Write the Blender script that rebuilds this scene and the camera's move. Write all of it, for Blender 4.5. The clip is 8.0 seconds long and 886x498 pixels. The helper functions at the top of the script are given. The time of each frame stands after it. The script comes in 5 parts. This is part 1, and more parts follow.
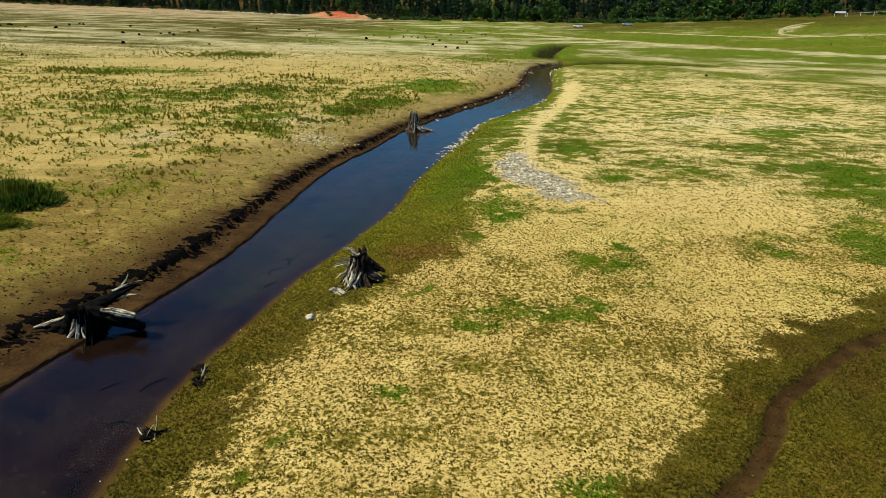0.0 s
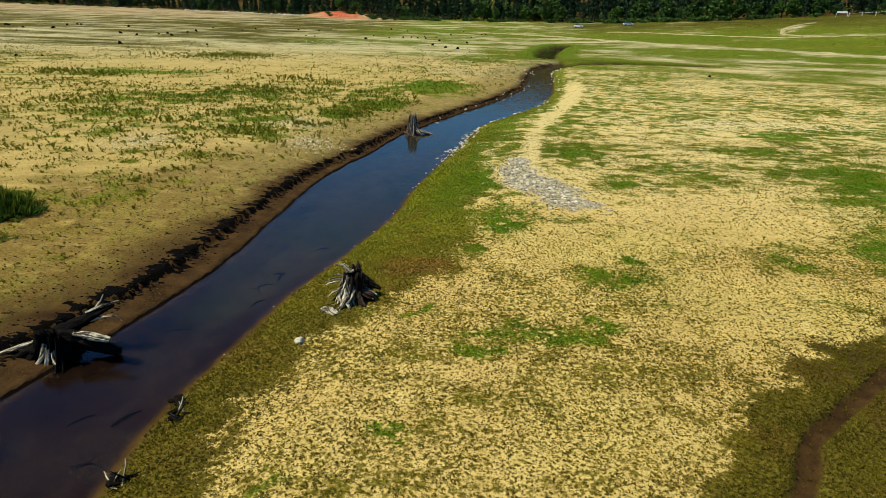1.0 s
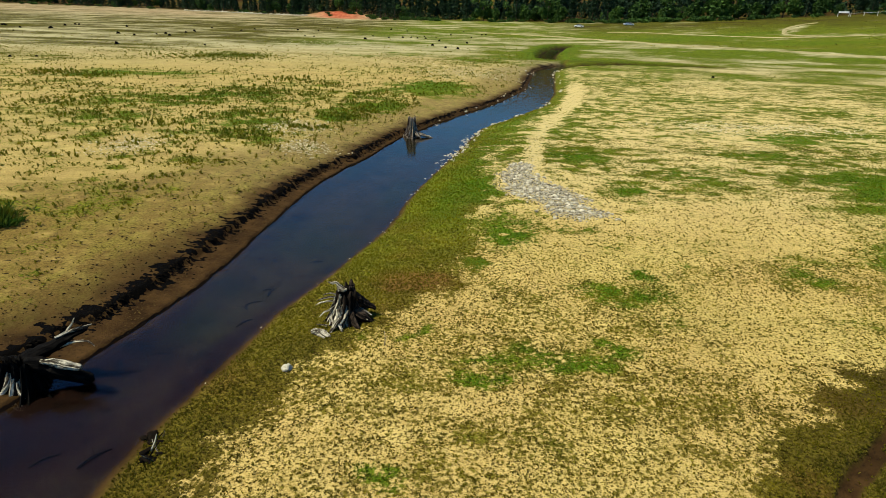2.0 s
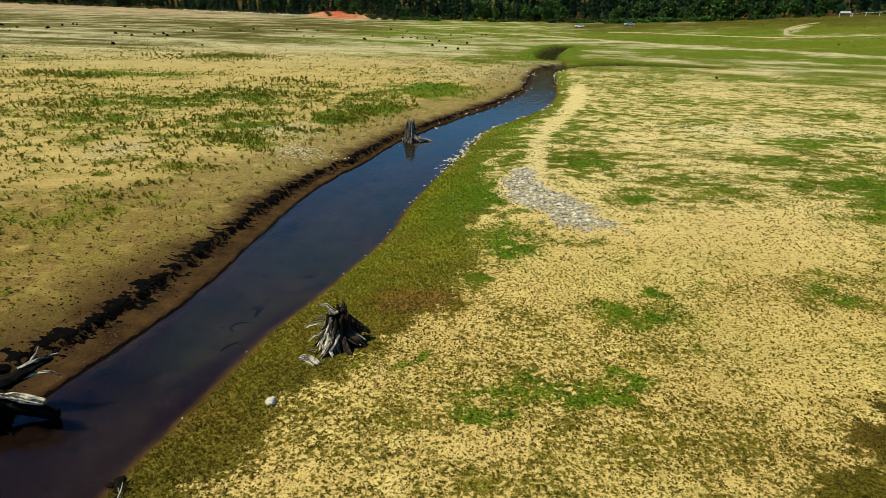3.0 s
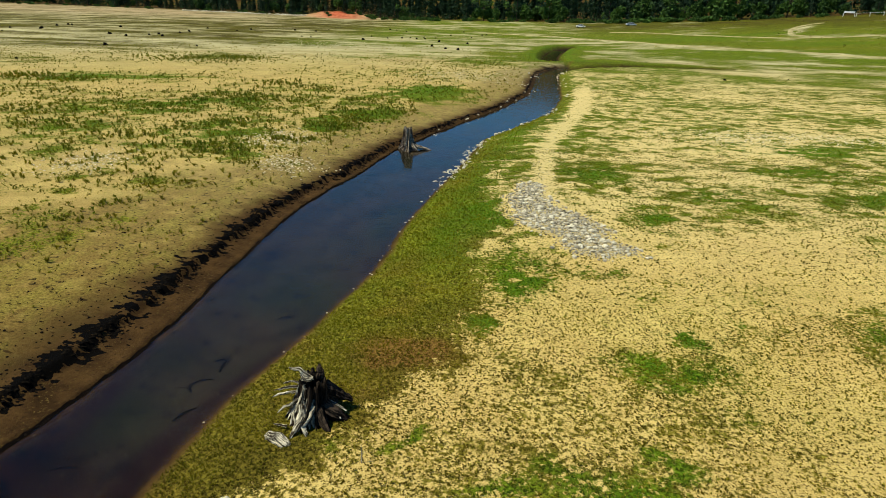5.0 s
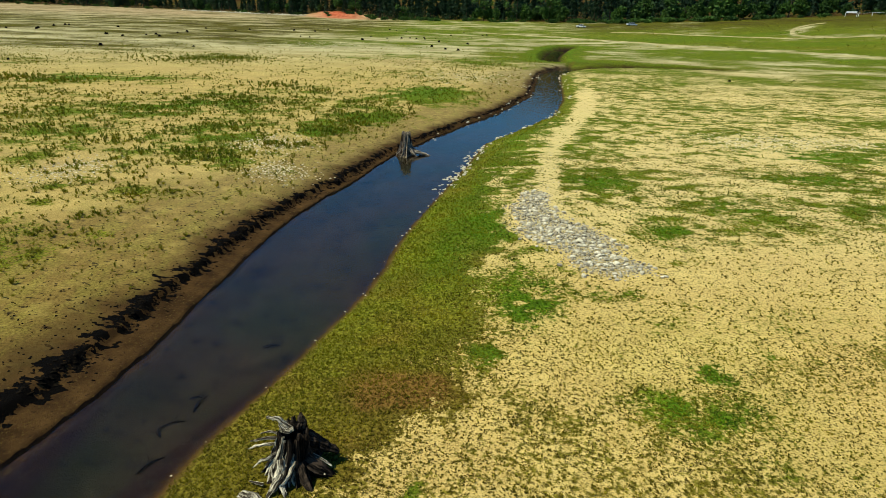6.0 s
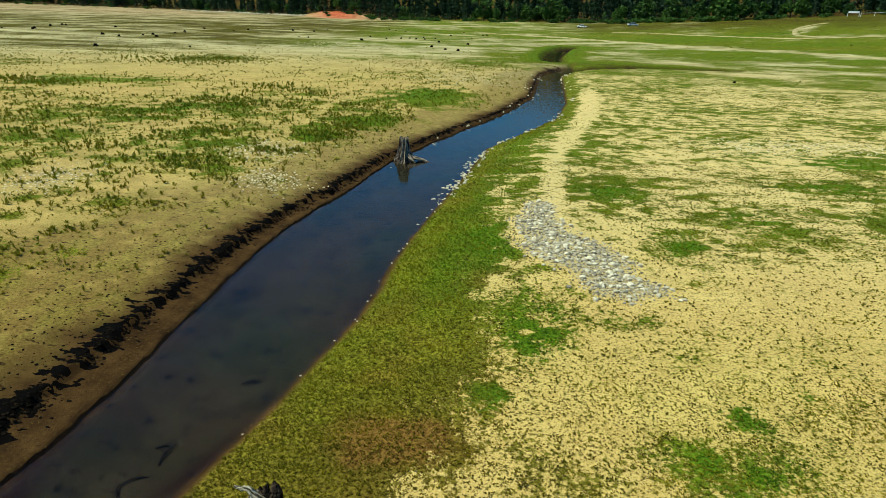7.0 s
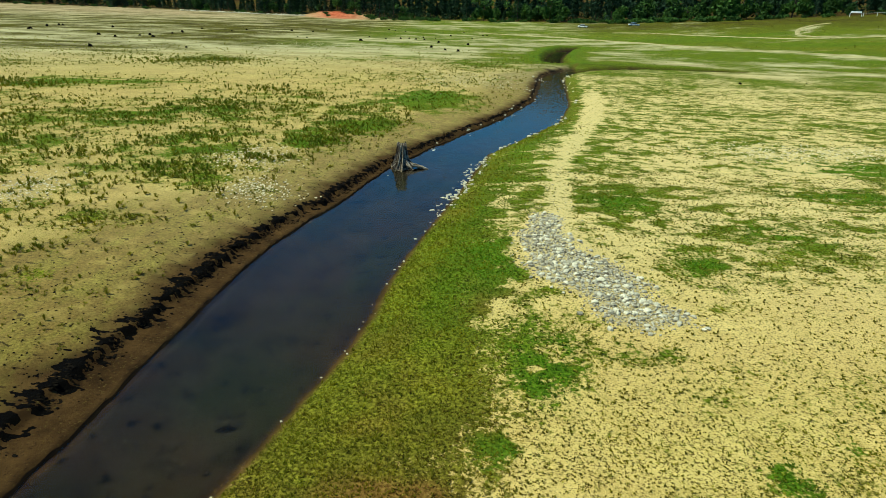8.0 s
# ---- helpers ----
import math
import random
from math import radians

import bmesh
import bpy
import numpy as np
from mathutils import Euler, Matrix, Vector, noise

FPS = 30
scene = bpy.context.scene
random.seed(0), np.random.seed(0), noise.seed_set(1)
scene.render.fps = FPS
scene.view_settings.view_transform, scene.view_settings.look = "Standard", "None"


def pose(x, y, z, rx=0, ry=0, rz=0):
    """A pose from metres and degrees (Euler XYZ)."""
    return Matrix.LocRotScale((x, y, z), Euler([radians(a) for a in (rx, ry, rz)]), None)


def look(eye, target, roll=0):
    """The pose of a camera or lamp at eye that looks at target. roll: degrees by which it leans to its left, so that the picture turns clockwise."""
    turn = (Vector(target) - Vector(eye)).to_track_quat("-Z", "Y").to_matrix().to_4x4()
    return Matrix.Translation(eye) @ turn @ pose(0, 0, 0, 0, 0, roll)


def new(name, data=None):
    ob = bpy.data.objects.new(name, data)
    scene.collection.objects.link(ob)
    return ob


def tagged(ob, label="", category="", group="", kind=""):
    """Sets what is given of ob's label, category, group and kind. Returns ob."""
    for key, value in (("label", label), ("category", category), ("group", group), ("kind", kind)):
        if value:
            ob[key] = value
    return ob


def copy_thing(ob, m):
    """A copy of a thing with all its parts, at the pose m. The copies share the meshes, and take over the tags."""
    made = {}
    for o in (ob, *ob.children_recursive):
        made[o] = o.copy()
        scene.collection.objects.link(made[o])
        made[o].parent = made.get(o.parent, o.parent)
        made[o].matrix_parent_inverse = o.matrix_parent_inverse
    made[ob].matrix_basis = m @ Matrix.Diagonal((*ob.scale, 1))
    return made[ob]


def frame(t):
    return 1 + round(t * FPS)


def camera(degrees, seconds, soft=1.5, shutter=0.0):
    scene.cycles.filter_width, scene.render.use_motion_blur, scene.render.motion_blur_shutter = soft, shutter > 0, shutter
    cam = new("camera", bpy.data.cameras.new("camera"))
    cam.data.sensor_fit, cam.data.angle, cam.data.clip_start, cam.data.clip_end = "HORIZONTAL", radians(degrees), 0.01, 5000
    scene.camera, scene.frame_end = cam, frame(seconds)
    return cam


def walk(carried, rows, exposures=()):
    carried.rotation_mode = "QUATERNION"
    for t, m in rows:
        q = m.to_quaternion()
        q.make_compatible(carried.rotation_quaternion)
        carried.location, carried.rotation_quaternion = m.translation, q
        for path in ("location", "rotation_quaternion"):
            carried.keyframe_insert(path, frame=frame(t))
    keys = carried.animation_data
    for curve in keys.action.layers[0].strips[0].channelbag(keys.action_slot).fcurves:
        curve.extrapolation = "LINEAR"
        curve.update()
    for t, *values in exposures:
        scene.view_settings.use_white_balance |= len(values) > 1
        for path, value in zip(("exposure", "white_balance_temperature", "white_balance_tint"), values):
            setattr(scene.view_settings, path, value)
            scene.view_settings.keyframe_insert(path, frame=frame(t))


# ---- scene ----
cam = camera(72.9, 8.0, soft=0.7)
PATH = [
    (0.0, 0.359, 0.149), (0.5, 0.344, 0.717), (1.0, 0.328, 1.276), (1.5, 0.312, 1.832),
    (3.0, 0.265, 3.551), (3.5, 0.249, 4.155), (4.0, 0.233, 4.781), (4.5, 0.216, 5.431),
    (6.0, 0.166, 7.522), (6.5, 0.150, 8.263), (7.0, 0.133, 9.023), (7.5, 0.115, 9.796), (8.0, 0.098, 10.580),
]
EYE = 6.865
walk(cam, [(t, look((x, y, EYE), (x - 0.0243, y + 0.9306, EYE - 0.3652), 2.0)) for t, x, y in PATH], [(0.0, 0.04, 6750, 0), (4.5, 0.04, 6750, -2), (6.0, 0.05, 6650, -6), (8.0, 0.08, 6200, -18)])

# ---- light ----
SUN_EL, SUN_AZ = radians(56), radians(-102)
world = bpy.data.worlds.new("sky")
scene.world = world
world.use_nodes = True
sky = world.node_tree.nodes.new("ShaderNodeTexSky")
sky.sky_type, sky.sun_disc, sky.sun_elevation, sky.sun_rotation = "NISHITA", False, SUN_EL, SUN_AZ % (2 * math.pi)
back = world.node_tree.nodes["Background"]
back.inputs["Strength"].default_value = 0.068
sky.altitude, sky.air_density, sky.dust_density, sky.ozone_density = 1000, 1.5, 0.0, 2.0
deep = world.node_tree.nodes.new("ShaderNodeMix")
deep.data_type, deep.blend_type, deep.inputs[0].default_value = "RGBA", "MULTIPLY", 1.0
deep.inputs[7].default_value = (0.34, 0.78, 1.38, 1)
world.node_tree.links.new(sky.outputs[0], deep.inputs[6])
world.node_tree.links.new(deep.outputs[2], back.inputs[0])
sun = new("sun", bpy.data.lights.new("sun", "SUN"))
sun.data.energy, sun.data.angle, sun.data.color = 5.0, radians(0.5), (1.0, 0.94, 0.84)
sun.matrix_world = look((200 * math.sin(SUN_AZ) * math.cos(SUN_EL), 200 * math.cos(SUN_AZ) * math.cos(SUN_EL), 200 * math.sin(SUN_EL)), (0, 0, 0))


# ---- noise and plan functions ----
def cell(xi, yi, seed):
    h = (xi.astype(np.int64) * 374761393 + yi.astype(np.int64) * 668265263 + seed * 144665) & 0xFFFFFFFF
    h = ((h ^ (h >> 13)) * 1274126177) & 0xFFFFFFFF
    return ((h ^ (h >> 16)) & 0xFFFF) / 65535.0


def vnoise(x, y, seed=0):
    x, y = np.asarray(x, float), np.asarray(y, float)
    xi, yi = np.floor(x), np.floor(y)
    u, v = x - xi, y - yi
    u, v = u * u * (3 - 2 * u), v * v * (3 - 2 * v)
    a = cell(xi, yi, seed) * (1 - u) + cell(xi + 1, yi, seed) * u
    b = cell(xi, yi + 1, seed) * (1 - u) + cell(xi + 1, yi + 1, seed) * u
    return a * (1 - v) + b * v


def fbm(x, y, seed=0, octaves=4):
    total, amp, norm = 0, 1.0, 0.0
    for k in range(octaves):
        total, norm = total + amp * vnoise(x * 2 ** k + 17.3 * k, y * 2 ** k - 9.1 * k, seed + k), norm + amp
        amp *= 0.55
    return total / norm


def smooth(a, b, v):
    t = np.clip((np.asarray(v, float) - a) / (b - a), 0, 1)
    return t * t * (3 - 2 * t)


def blob(x, y, cx, cy, rx, ry):
    return np.exp(-(((x - cx) / rx) ** 2 + ((y - cy) / ry) ** 2))


def curve(points):
    """x as a smooth function of y through plan points."""
    p = np.array(points)
    return lambda y: np.interp(y, p[:, 1], p[:, 0])


def near_line(x, y, points):
    """Distance from a polyline in plan."""
    best = np.full(np.shape(x), 1e9)
    for (ax, ay), (bx, by) in zip(points, points[1:]):
        t = np.clip(((x - ax) * (bx - ax) + (y - ay) * (by - ay)) / ((bx - ax) ** 2 + (by - ay) ** 2), 0, 1)
        best = np.minimum(best, np.hypot(x - ax - t * (bx - ax), y - ay - t * (by - ay)))
    return best


WATER = -0.5
left_edge = curve([(-12, -60), (-9.6, 4), (-8.6, 10), (-8.2, 12), (-7.62, 14), (-7.12, 16), (-6.85, 17.6), (-6.68, 18.9), (-6.62, 21.2), (-6.52, 24.2), (-6.2, 28), (-5.4, 31.8), (-4.5, 35), (-4.05, 37.8), (-3.2, 41), (-1.6, 45.5), (0.6, 51), (3.6, 58.5), (6.9, 69), (9.0, 84), (10.6, 94), (13.6, 101), (16.0, 107), (18, 113), (26, 160), (60, 190)])
right_edge = curve([(-7, -60), (-5.2, 5), (-5.33, 8), (-5.37, 10), (-5.2, 11.6), (-4.88, 12.9), (-4.35, 16), (-3.5, 18.6), (-2.95, 20.7), (-2.45, 22.4), (-2.1, 24.3), (-1.9, 26.5), (-1.65, 28.2), (-1.1, 31), (-0.35, 34.5), (0.55, 39), (1.6, 44.3), (3.8, 49), (7.3, 56.5), (9.5, 66), (11.2, 79), (13, 93), (15.2, 99), (16.6, 107), (18.2, 113), (26.1, 160), (60.1, 190)])
scarp_gap = curve([(1.3, 8), (1.2, 12), (1.0, 15), (0.9, 19), (0.8, 23), (0.6, 28), (0.42, 34), (0.3, 45), (0.25, 60), (0.3, 100)])
grass_edge = curve([(-3.3, 5), (-3.25, 9), (-3.2, 10.8), (-2.8, 12.9), (-1.0, 15.2), (0.2, 17.5), (0.8, 19.5), (0.9, 21.7), (1.0, 25.5), (1.5, 30), (2.3, 34.5), (3.3, 38), (5.2, 46), (9.5, 57), (12.2, 70), (14.5, 90), (17, 105)])
RIVULET = [(3.0, 5.5), (4.6, 7.5), (5.35, 8.15), (6.1, 9.1), (6.85, 10.3), (7.9, 11.2), (9.6, 12.6), (10.8, 13.3), (14, 14.6), (22, 16)]
ARM = [(13, 99.5), (16.5, 102), (21.7, 105.5), (27, 108.5), (33, 109.5), (41, 108)]
GULLY = [(15.4, 116), (16.0, 124), (17.0, 133), (19.5, 146), (22.5, 160), (26.5, 172)]
TRAIL = [(5.0, 26), (3.6, 30), (4.2, 35), (4.9, 39.5), (5.9, 43.5), (8.6, 52), (11, 62), (13, 74)]
bearing_rise = lambda a: np.interp(a, np.radians([-60, -40, -20, -8, 3, 12, 22, 33, 45, 70]), [3, 3, 2, 1.2, 2.6, 4.6, 8, 12.5, 14, 14])
wood_range = lambda a: np.interp(a, np.radians([-60, -40, -25, -12, -5, 6, 15, 30, 45, 70]), [720, 720, 620, 500, 460, 420, 350, 335, 330, 330])


def from_left_water(x, y):
    return (left_edge(y) - x) * 0.95 + 0.25 * (fbm(x * 0.6, y * 0.6, 5) - 0.5) + 0.07 * (fbm(x * 2.3, y * 2.3, 9, 2) - 0.5)


def scarp_line(x, y):
    return scarp_gap(y) + 0.35 * (fbm(x * 1.1, y * 1.1, 31, 3) - 0.5) + 0.12 * (vnoise(x * 5, y * 5, 37) - 0.5)


def ground_height(x, y):
    x, y = np.asarray(x, float), np.asarray(y, float)
    R = right_edge(y)
    dl, dr = from_left_water(x, y), (x - R) * 0.95 + 0.25 * (fbm(x * 0.7, y * 0.7, 8) - 0.5)
    gap = scarp_line(x, y)
    left = WATER - 0.13 + 0.20 * smooth(-0.06, 0.06, dl) + 0.08 * smooth(0.1, 1.2, dl)
    left = left + 0.15 * smooth(gap, gap + 0.14, dl) + 0.26 * smooth(gap, gap + 2.4, dl) + 0.2 * smooth(1.5, 7, dl)
    right = WATER - 0.03 + 0.08 * smooth(-0.1, 0.2, dr) + 0.25 * smooth(0, 1.3, dr) + 0.2 * smooth(0.6, 3.6, dr)
    half = np.minimum(-dl, -dr)
    bed = WATER - 0.05 - 0.30 * smooth(-0.05, 1.3, half) + 0.07 * (fbm(x * 1.5, y * 1.5, 12) - 0.5) * smooth(0, 0.6, half)
    z = np.where(dl > -0.12, left, np.where(dr > -0.15, right, bed))
    ends = smooth(103, 110, y)
    z = z * (1 - ends) + ends * 0.05
    flat = np.clip(np.minimum(np.maximum(dl, dr), 4) / 4, 0, 1)
    z = z + flat * (0.10 * (fbm(x * 0.12, y * 0.12, 3) - 0.5) + 0.035 * (fbm(x * 1.3, y * 1.3, 4) - 0.5))
    z = z + 0.028 * (fbm(x * 4.5, y * 4.5, 6, 3) - 0.5) * smooth(0, 0.6, np.maximum(dl, dr))
    z = z - 0.14 * smooth(0.26, 0.10, near_line(x, y, RIVULET) + 0.12 * (fbm(x * 2, y * 2, 15) - 0.5))
    z = z - 0.85 * smooth(2.0, 0.7, near_line(x, y, ARM)) * (dr > 0)
    z = z - 1.15 * smooth(3.0, 1.1, near_line(x, y, GULLY) + 0.9 * (fbm(x * 0.3, y * 0.3, 17) - 0.5))
    z = z + 0.12 * blob(x, y, 4.0, 26.5, 2.2, 4)
    r, a = np.hypot(x, y), np.arctan2(x, np.maximum(y, 1e-3))
    a = np.where(y < 0, np.sign(x) * math.pi / 2, a)
    edge = wood_range(a)
    z = z + bearing_rise(a) * smooth(0.38, 1.0, r / edge) ** 1.2
    z = z + 120 * smooth(-60, 620, r - edge * 1.03) ** 1.3 + 8 * smooth(20, 300, r - edge) * (fbm(x / 90, y / 90, 21) - 0.5)
    z = z + (3.4 + 6.0 * (fbm(x / 7, y / 7, 24) - 0.5)) * np.exp(-((a + radians(11.0)) / radians(2.6)) ** 4) * smooth(0.95, 0.985, r / edge + 0.02 * (fbm(x / 9, y / 9, 23) - 0.5))
    z = z + 0.5 * (fbm(x / 25, y / 25, 22) - 0.5) * smooth(80, 200, r)
    return z


def gz(x, y):
    return float(ground_height(np.array([x]), np.array([y]))[0])


def gravel_mask(x, y):
    w = 0.9 * (fbm(x * 0.8, y * 0.8, 41) - 0.5)
    d = np.minimum(near_line(x, y, [(3.3, 31.6), (3.1, 30.2)]) / 0.5, near_line(x, y, [(2.95, 29.2), (3.1, 27.2)]) / 0.85)
    d = np.minimum(d, near_line(x, y, [(3.2, 27.3), (4.0, 25.6), (4.8, 24.2)]) / 1.05)
    return smooth(1.55, 0.45, d + 1.1 * w)


GREEN = [(1.0, 27.4, 0.7, 2.6), (1.1, 27.0, 0.6, 1.6), (2.0, 21.6, 0.6, 1.1), (0.9, 18.8, 0.4, 0.5), (6.7, 34.2, 1.5, 1.6), (7.5, 27.6, 0.9, 1.1), (17.0, 36.3, 2.8, 1.1), (19.5, 42, 3, 1.8), (19.9, 29.2, 2.2, 3.5),
         (14.6, 19.5, 1.2, 1.5), (2.4, 13.6, 0.7, 0.35), (3.2, 13.8, 0.5, 0.35), (1.0, 13.2, 0.5, 0.35), (0.7, 12.6, 0.35, 0.25), (4.1, 14.2, 0.35, 0.25), (-2.37, 8.68, 0.22, 0.22), (-0.95, 10.0, 0.3, 0.2),
         (-2.86, 7.79, 0.28, 0.18), (2.78, 7.83, 0.5, 0.28), (5.6, 18.7, 0.45, 0.35), (7.0, 19.3, 0.45, 0.35), (10.6, 18.9, 0.6, 0.5), (-1.9, 14.3, 0.35, 0.25), (0.1, 33, 0.8, 3.5), (1.9, 21.5, 0.5, 0.9), (0.85, 18.7, 0.4, 0.6), (4.8, 17.1, 0.7, 0.5), (5.6, 18.4, 0.4, 0.3), (-0.6, 14.6, 0.4, 0.3), (1.6, 24.0, 0.5, 0.8), (4.9, 22.3, 0.8, 0.5), (11.5, 31, 1.6, 1.2)]
LEFT_GREEN = [(-6.2, 47.5, 2.6, 4.5), (-7.9, 43, 1.4, 2.2), (-2.9, 62, 4.5, 6.5), (-34.6, 90.5, 6, 6), (-36.5, 63.5, 4, 4), (-10.8, 33.8, 1.1, 1.6), (-20.9, 39, 2, 2.6), (-17.7, 51.6, 4.5, 5), (-14.5, 40, 3.5, 4), (-22, 47, 5, 3.5), (-29, 66, 3, 2)]
LUSH = [(-6.2, 47.5, 2.2, 4.0), (-8.2, 43, 1.2, 2.0), (-2.6, 62, 4.0, 6.0), (-36.5, 63.5, 3, 3), (-34.6, 90.5, 5, 5)]
BARE = [(17.6, 41, 1.4, 2.2), (2.4, 20.2, 0.6, 0.8), (-18, 127, 13, 18), (-19, 89, 8, 10), (-38, 76, 10, 6), (58, 100, 16, 8), (-60, 100, 25, 14), (5.8, 26.8, 0.8, 1.6), (6.0, 24, 1.2, 0.4), (-0.7, 18.9, 0.3, 0.3), (8.5, 16, 2.2, 1.6), (6.6, 22.8, 1.4, 0.7), (11, 24, 2.5, 2), (6.7, 20.6, 1.6, 1.0), (5.0, 19.6, 1.2, 0.8), (9.0, 21.5, 2.0, 1.2), (2.4, 18.8, 1.0, 1.0), (1.4, 24.8, 0.4, 0.6), (5.2, 28.8, 0.8, 0.9)]
PALE = [(-9.8, 38.5, 1.3, 1.8), (-16.4, 31.7, 1.1, 1.6), (0.5, 78.6, 4.2, 7), (17.7, 45.4, 2.6, 1.8), (-30.8, 135, 6, 10), (-8, 33.5, 1.0, 1.2), (24, 46, 4, 1.5)]


def masks(x, y):
    """What covers the ground: plants, their tone (0 olive, 1 fresh green), rust, wet mud, pale stones, red earth, dry straw."""
    L, R, O = left_edge(y), right_edge(y), grass_edge(y)
    wx, wy = x + 3.0 * (fbm(x * 0.7, y * 0.7, 51) - 0.5), y + 3.6 * (fbm(x * 0.7, y * 0.7, 52) - 0.5)
    nx, ny = x + 1.1 * (fbm(x * 1.1, y * 1.1, 53) - 0.5), y + 1.3 * (fbm(x * 1.1, y * 1.1, 54) - 0.5)
    n4 = fbm(x * 2.2, y * 2.2, 55)
    dl, dr = L - x, x - R
    r = np.hypot(x, y)
    n1, n2, n3 = 0.6 * fbm(x * 0.5, y * 1.1, 61) + 0.4 * fbm(x * 1.6, y * 1.8, 65), fbm(x * 0.16, y * 0.16, 62), fbm(x * 0.035, y * 0.05, 63)
    right, leftside = dr > 0, dl > 0
    strip = smooth(1.5, -1.3, x - O + 3.2 * (n1 - 0.5) + 1.2 * (fbm(x * 2.5, y * 2.5, 68) - 0.5)) * right
    cover = 0.47 + (0.45 + 0.25 * smooth(17, 28, y)) * (n1 - 0.5) + 0.30 * (n2 - 0.5) + 0.02 * smooth(18, 28, y)
    tone = 0.28 + 0.6 * (n2 - 0.5) + 0.5 * (n1 - 0.5) + 0.12 * smooth(16, 30, y)
    for cx, cy, rx, ry in GREEN:
        b = 1.3 * blob(nx, ny, cx, cy, 1.15 * rx, 1.15 * ry) * smooth(0.18, 0.58, n4)
        cover, tone = cover + 0.19 * b, tone + 0.58 * b
    dark = smooth(-1.0, 1.1, np.interp(x, [-2, 1.0, 2.9, 4.3, 6.4, 8.9, 12.1, 16, 30], [-20, 2, 7.4, 9.2, 11.4, 14, 15.6, 18, 22]) - y + 2.6 * (n1 - 0.5) + 1.2 * (fbm(x * 2.5, y * 2.5, 69) - 0.5)) * right
    cover = np.maximum(cover, np.maximum((0.86 - 0.14 * smooth(26, 36, y) + 0.4 * (n1 - 0.5)) * strip, 0.93 * dark))
    tone = tone * (1 - strip) + strip * (0.12 + 0.7 * (n1 - 0.4) + 0.14 * smooth(18, 30, y))
    tone = tone * (1 - 0.7 * dark) + 0.12 * dark
    lush = 0.36 * smooth(0.8, 1.8, dr) * smooth(20, 26, y)
    tone = tone + lush * strip
    lcover = 0.40 + 0.6 * (n2 - 0.5) + 0.5 * (n1 - 0.5) + 1.0 * (fbm(x * 1.1, y * 1.1, 77) - 0.5) + 0.05 * smooth(24, 32, y) * smooth(75, 55, y) + 0.08 * smooth(34, 26, y) * smooth(2, 6, dl)
    ltone = 0.2 + 0.2 * smooth(4, 10, dl) + 0.5 * (n1 - 0.5)
    for cx, cy, rx, ry in LEFT_GREEN:
        b = blob(wx, wy, cx, cy, rx, ry)
        lcover, ltone = lcover + 0.27 * b, ltone + 0.35 * b
    for cx, cy, rx, ry in LUSH:
        b = blob(wx, wy, cx, cy, rx, ry)
        lcover, ltone = lcover + 0.32 * b, ltone + 0.2 * b
    lcover = 0.8 * lcover * (0.8 + 0.2 * smooth(2.5, 6.5, dl)) * smooth(0.8, 2.0, dl)
    cover, tone = np.where(leftside, lcover, cover), np.where(leftside, ltone, tone)
    for cx, cy, rx, ry in BARE:
        cover = cover - 0.36 * blob(wx, wy, cx, cy, rx, ry)
    cover = np.where(right, np.maximum(cover, 0.34 + 0.3 * (n1 - 0.5)), cover)
    trail = 0.6 * smooth(0.8, 0.1, near_line(x, y, TRAIL) / (1 + 0.02 * np.maximum(y - 30, 0)) + 0.8 * (n1 - 0.5)) * right
    grav = gravel_mask(x, y)
    cover = cover * (1 - 0.85 * trail) * (1 - 0.97 * grav)
    far = smooth(65, 140, r)
    line_y = np.interp(x, [10, 32, 47, 59, 70, 82, 98, 200], [246, 225, 192, 176, 166, 155, 138, 60])
    paleline = np.exp(-((y - line_y) / 3.5) ** 2) * smooth(12, 30, x)
    meadow = smooth(0, 12, y - line_y) * smooth(10, 40, x) * smooth(330, 230, r)
    streak = 0.6 * fbm(x * 0.03, y * 0.10, 66) + 0.4 * fbm(x * 0.09, y * 0.25, 67)
    away = np.where(x > 0.12 * y - 14, 0.66 + 1.1 * (streak - 0.5), 0.58 + 1.1 * (streak - 0.5) + 0.12 * smooth(130, 230, r)) + 0.5 * (n2 - 0.5)
    cover = cover * (1 - far) + far * away
    tone = tone * (1 - far) + far * (0.35 + 1.0 * (streak - 0.45))
    cover = cover * (1 - meadow) + (0.86 + 0.8 * (streak - 0.5)) * meadow - 0.4 * paleline
    tone = tone * (1 - meadow) + (0.42 + 1.4 * (streak - 0.5)) * meadow
    slope = smooth(230, 300, r) * smooth(30, 60, x)
    cover, tone = cover * (1 - slope) + slope * (0.82 + 0.8 * (streak - 0.5)), tone * (1 - slope) + 0.2 * slope
    gully = near_line(x, y, GULLY)
    hollow = smooth(7, 2.5, gully) + blob(x, y, 27, 112, 13, 5)
    cover, tone = cover + 0.6 * hollow, tone + 0.4 * hollow
    rust = 1.8 * blob(nx, ny, -0.85, 17.5, 0.9, 0.6) + 0.5 * blob(nx, ny, 1.2, 24.6, 0.7, 1.2) + 0.22 * strip * smooth(0.5, 0.75, fbm(x * 0.7, y * 0.7, 71)) + 0.4 * dark * smooth(0.5, 0.7, fbm(x * 0.8, y * 0.8, 72)) + 0.5 * smooth(0.3, 0.0, dr) * right
    rust = rust + 0.5 * smooth(26, 12, y) * right * smooth(0.5, 0.3, tone)
    gap = scarp_gap(y)
    mud = smooth(gap + 1.5 + 1.8 * smooth(24, 12, y), gap + 0.2, dl + 1.6 * (n1 - 0.5)) * leftside
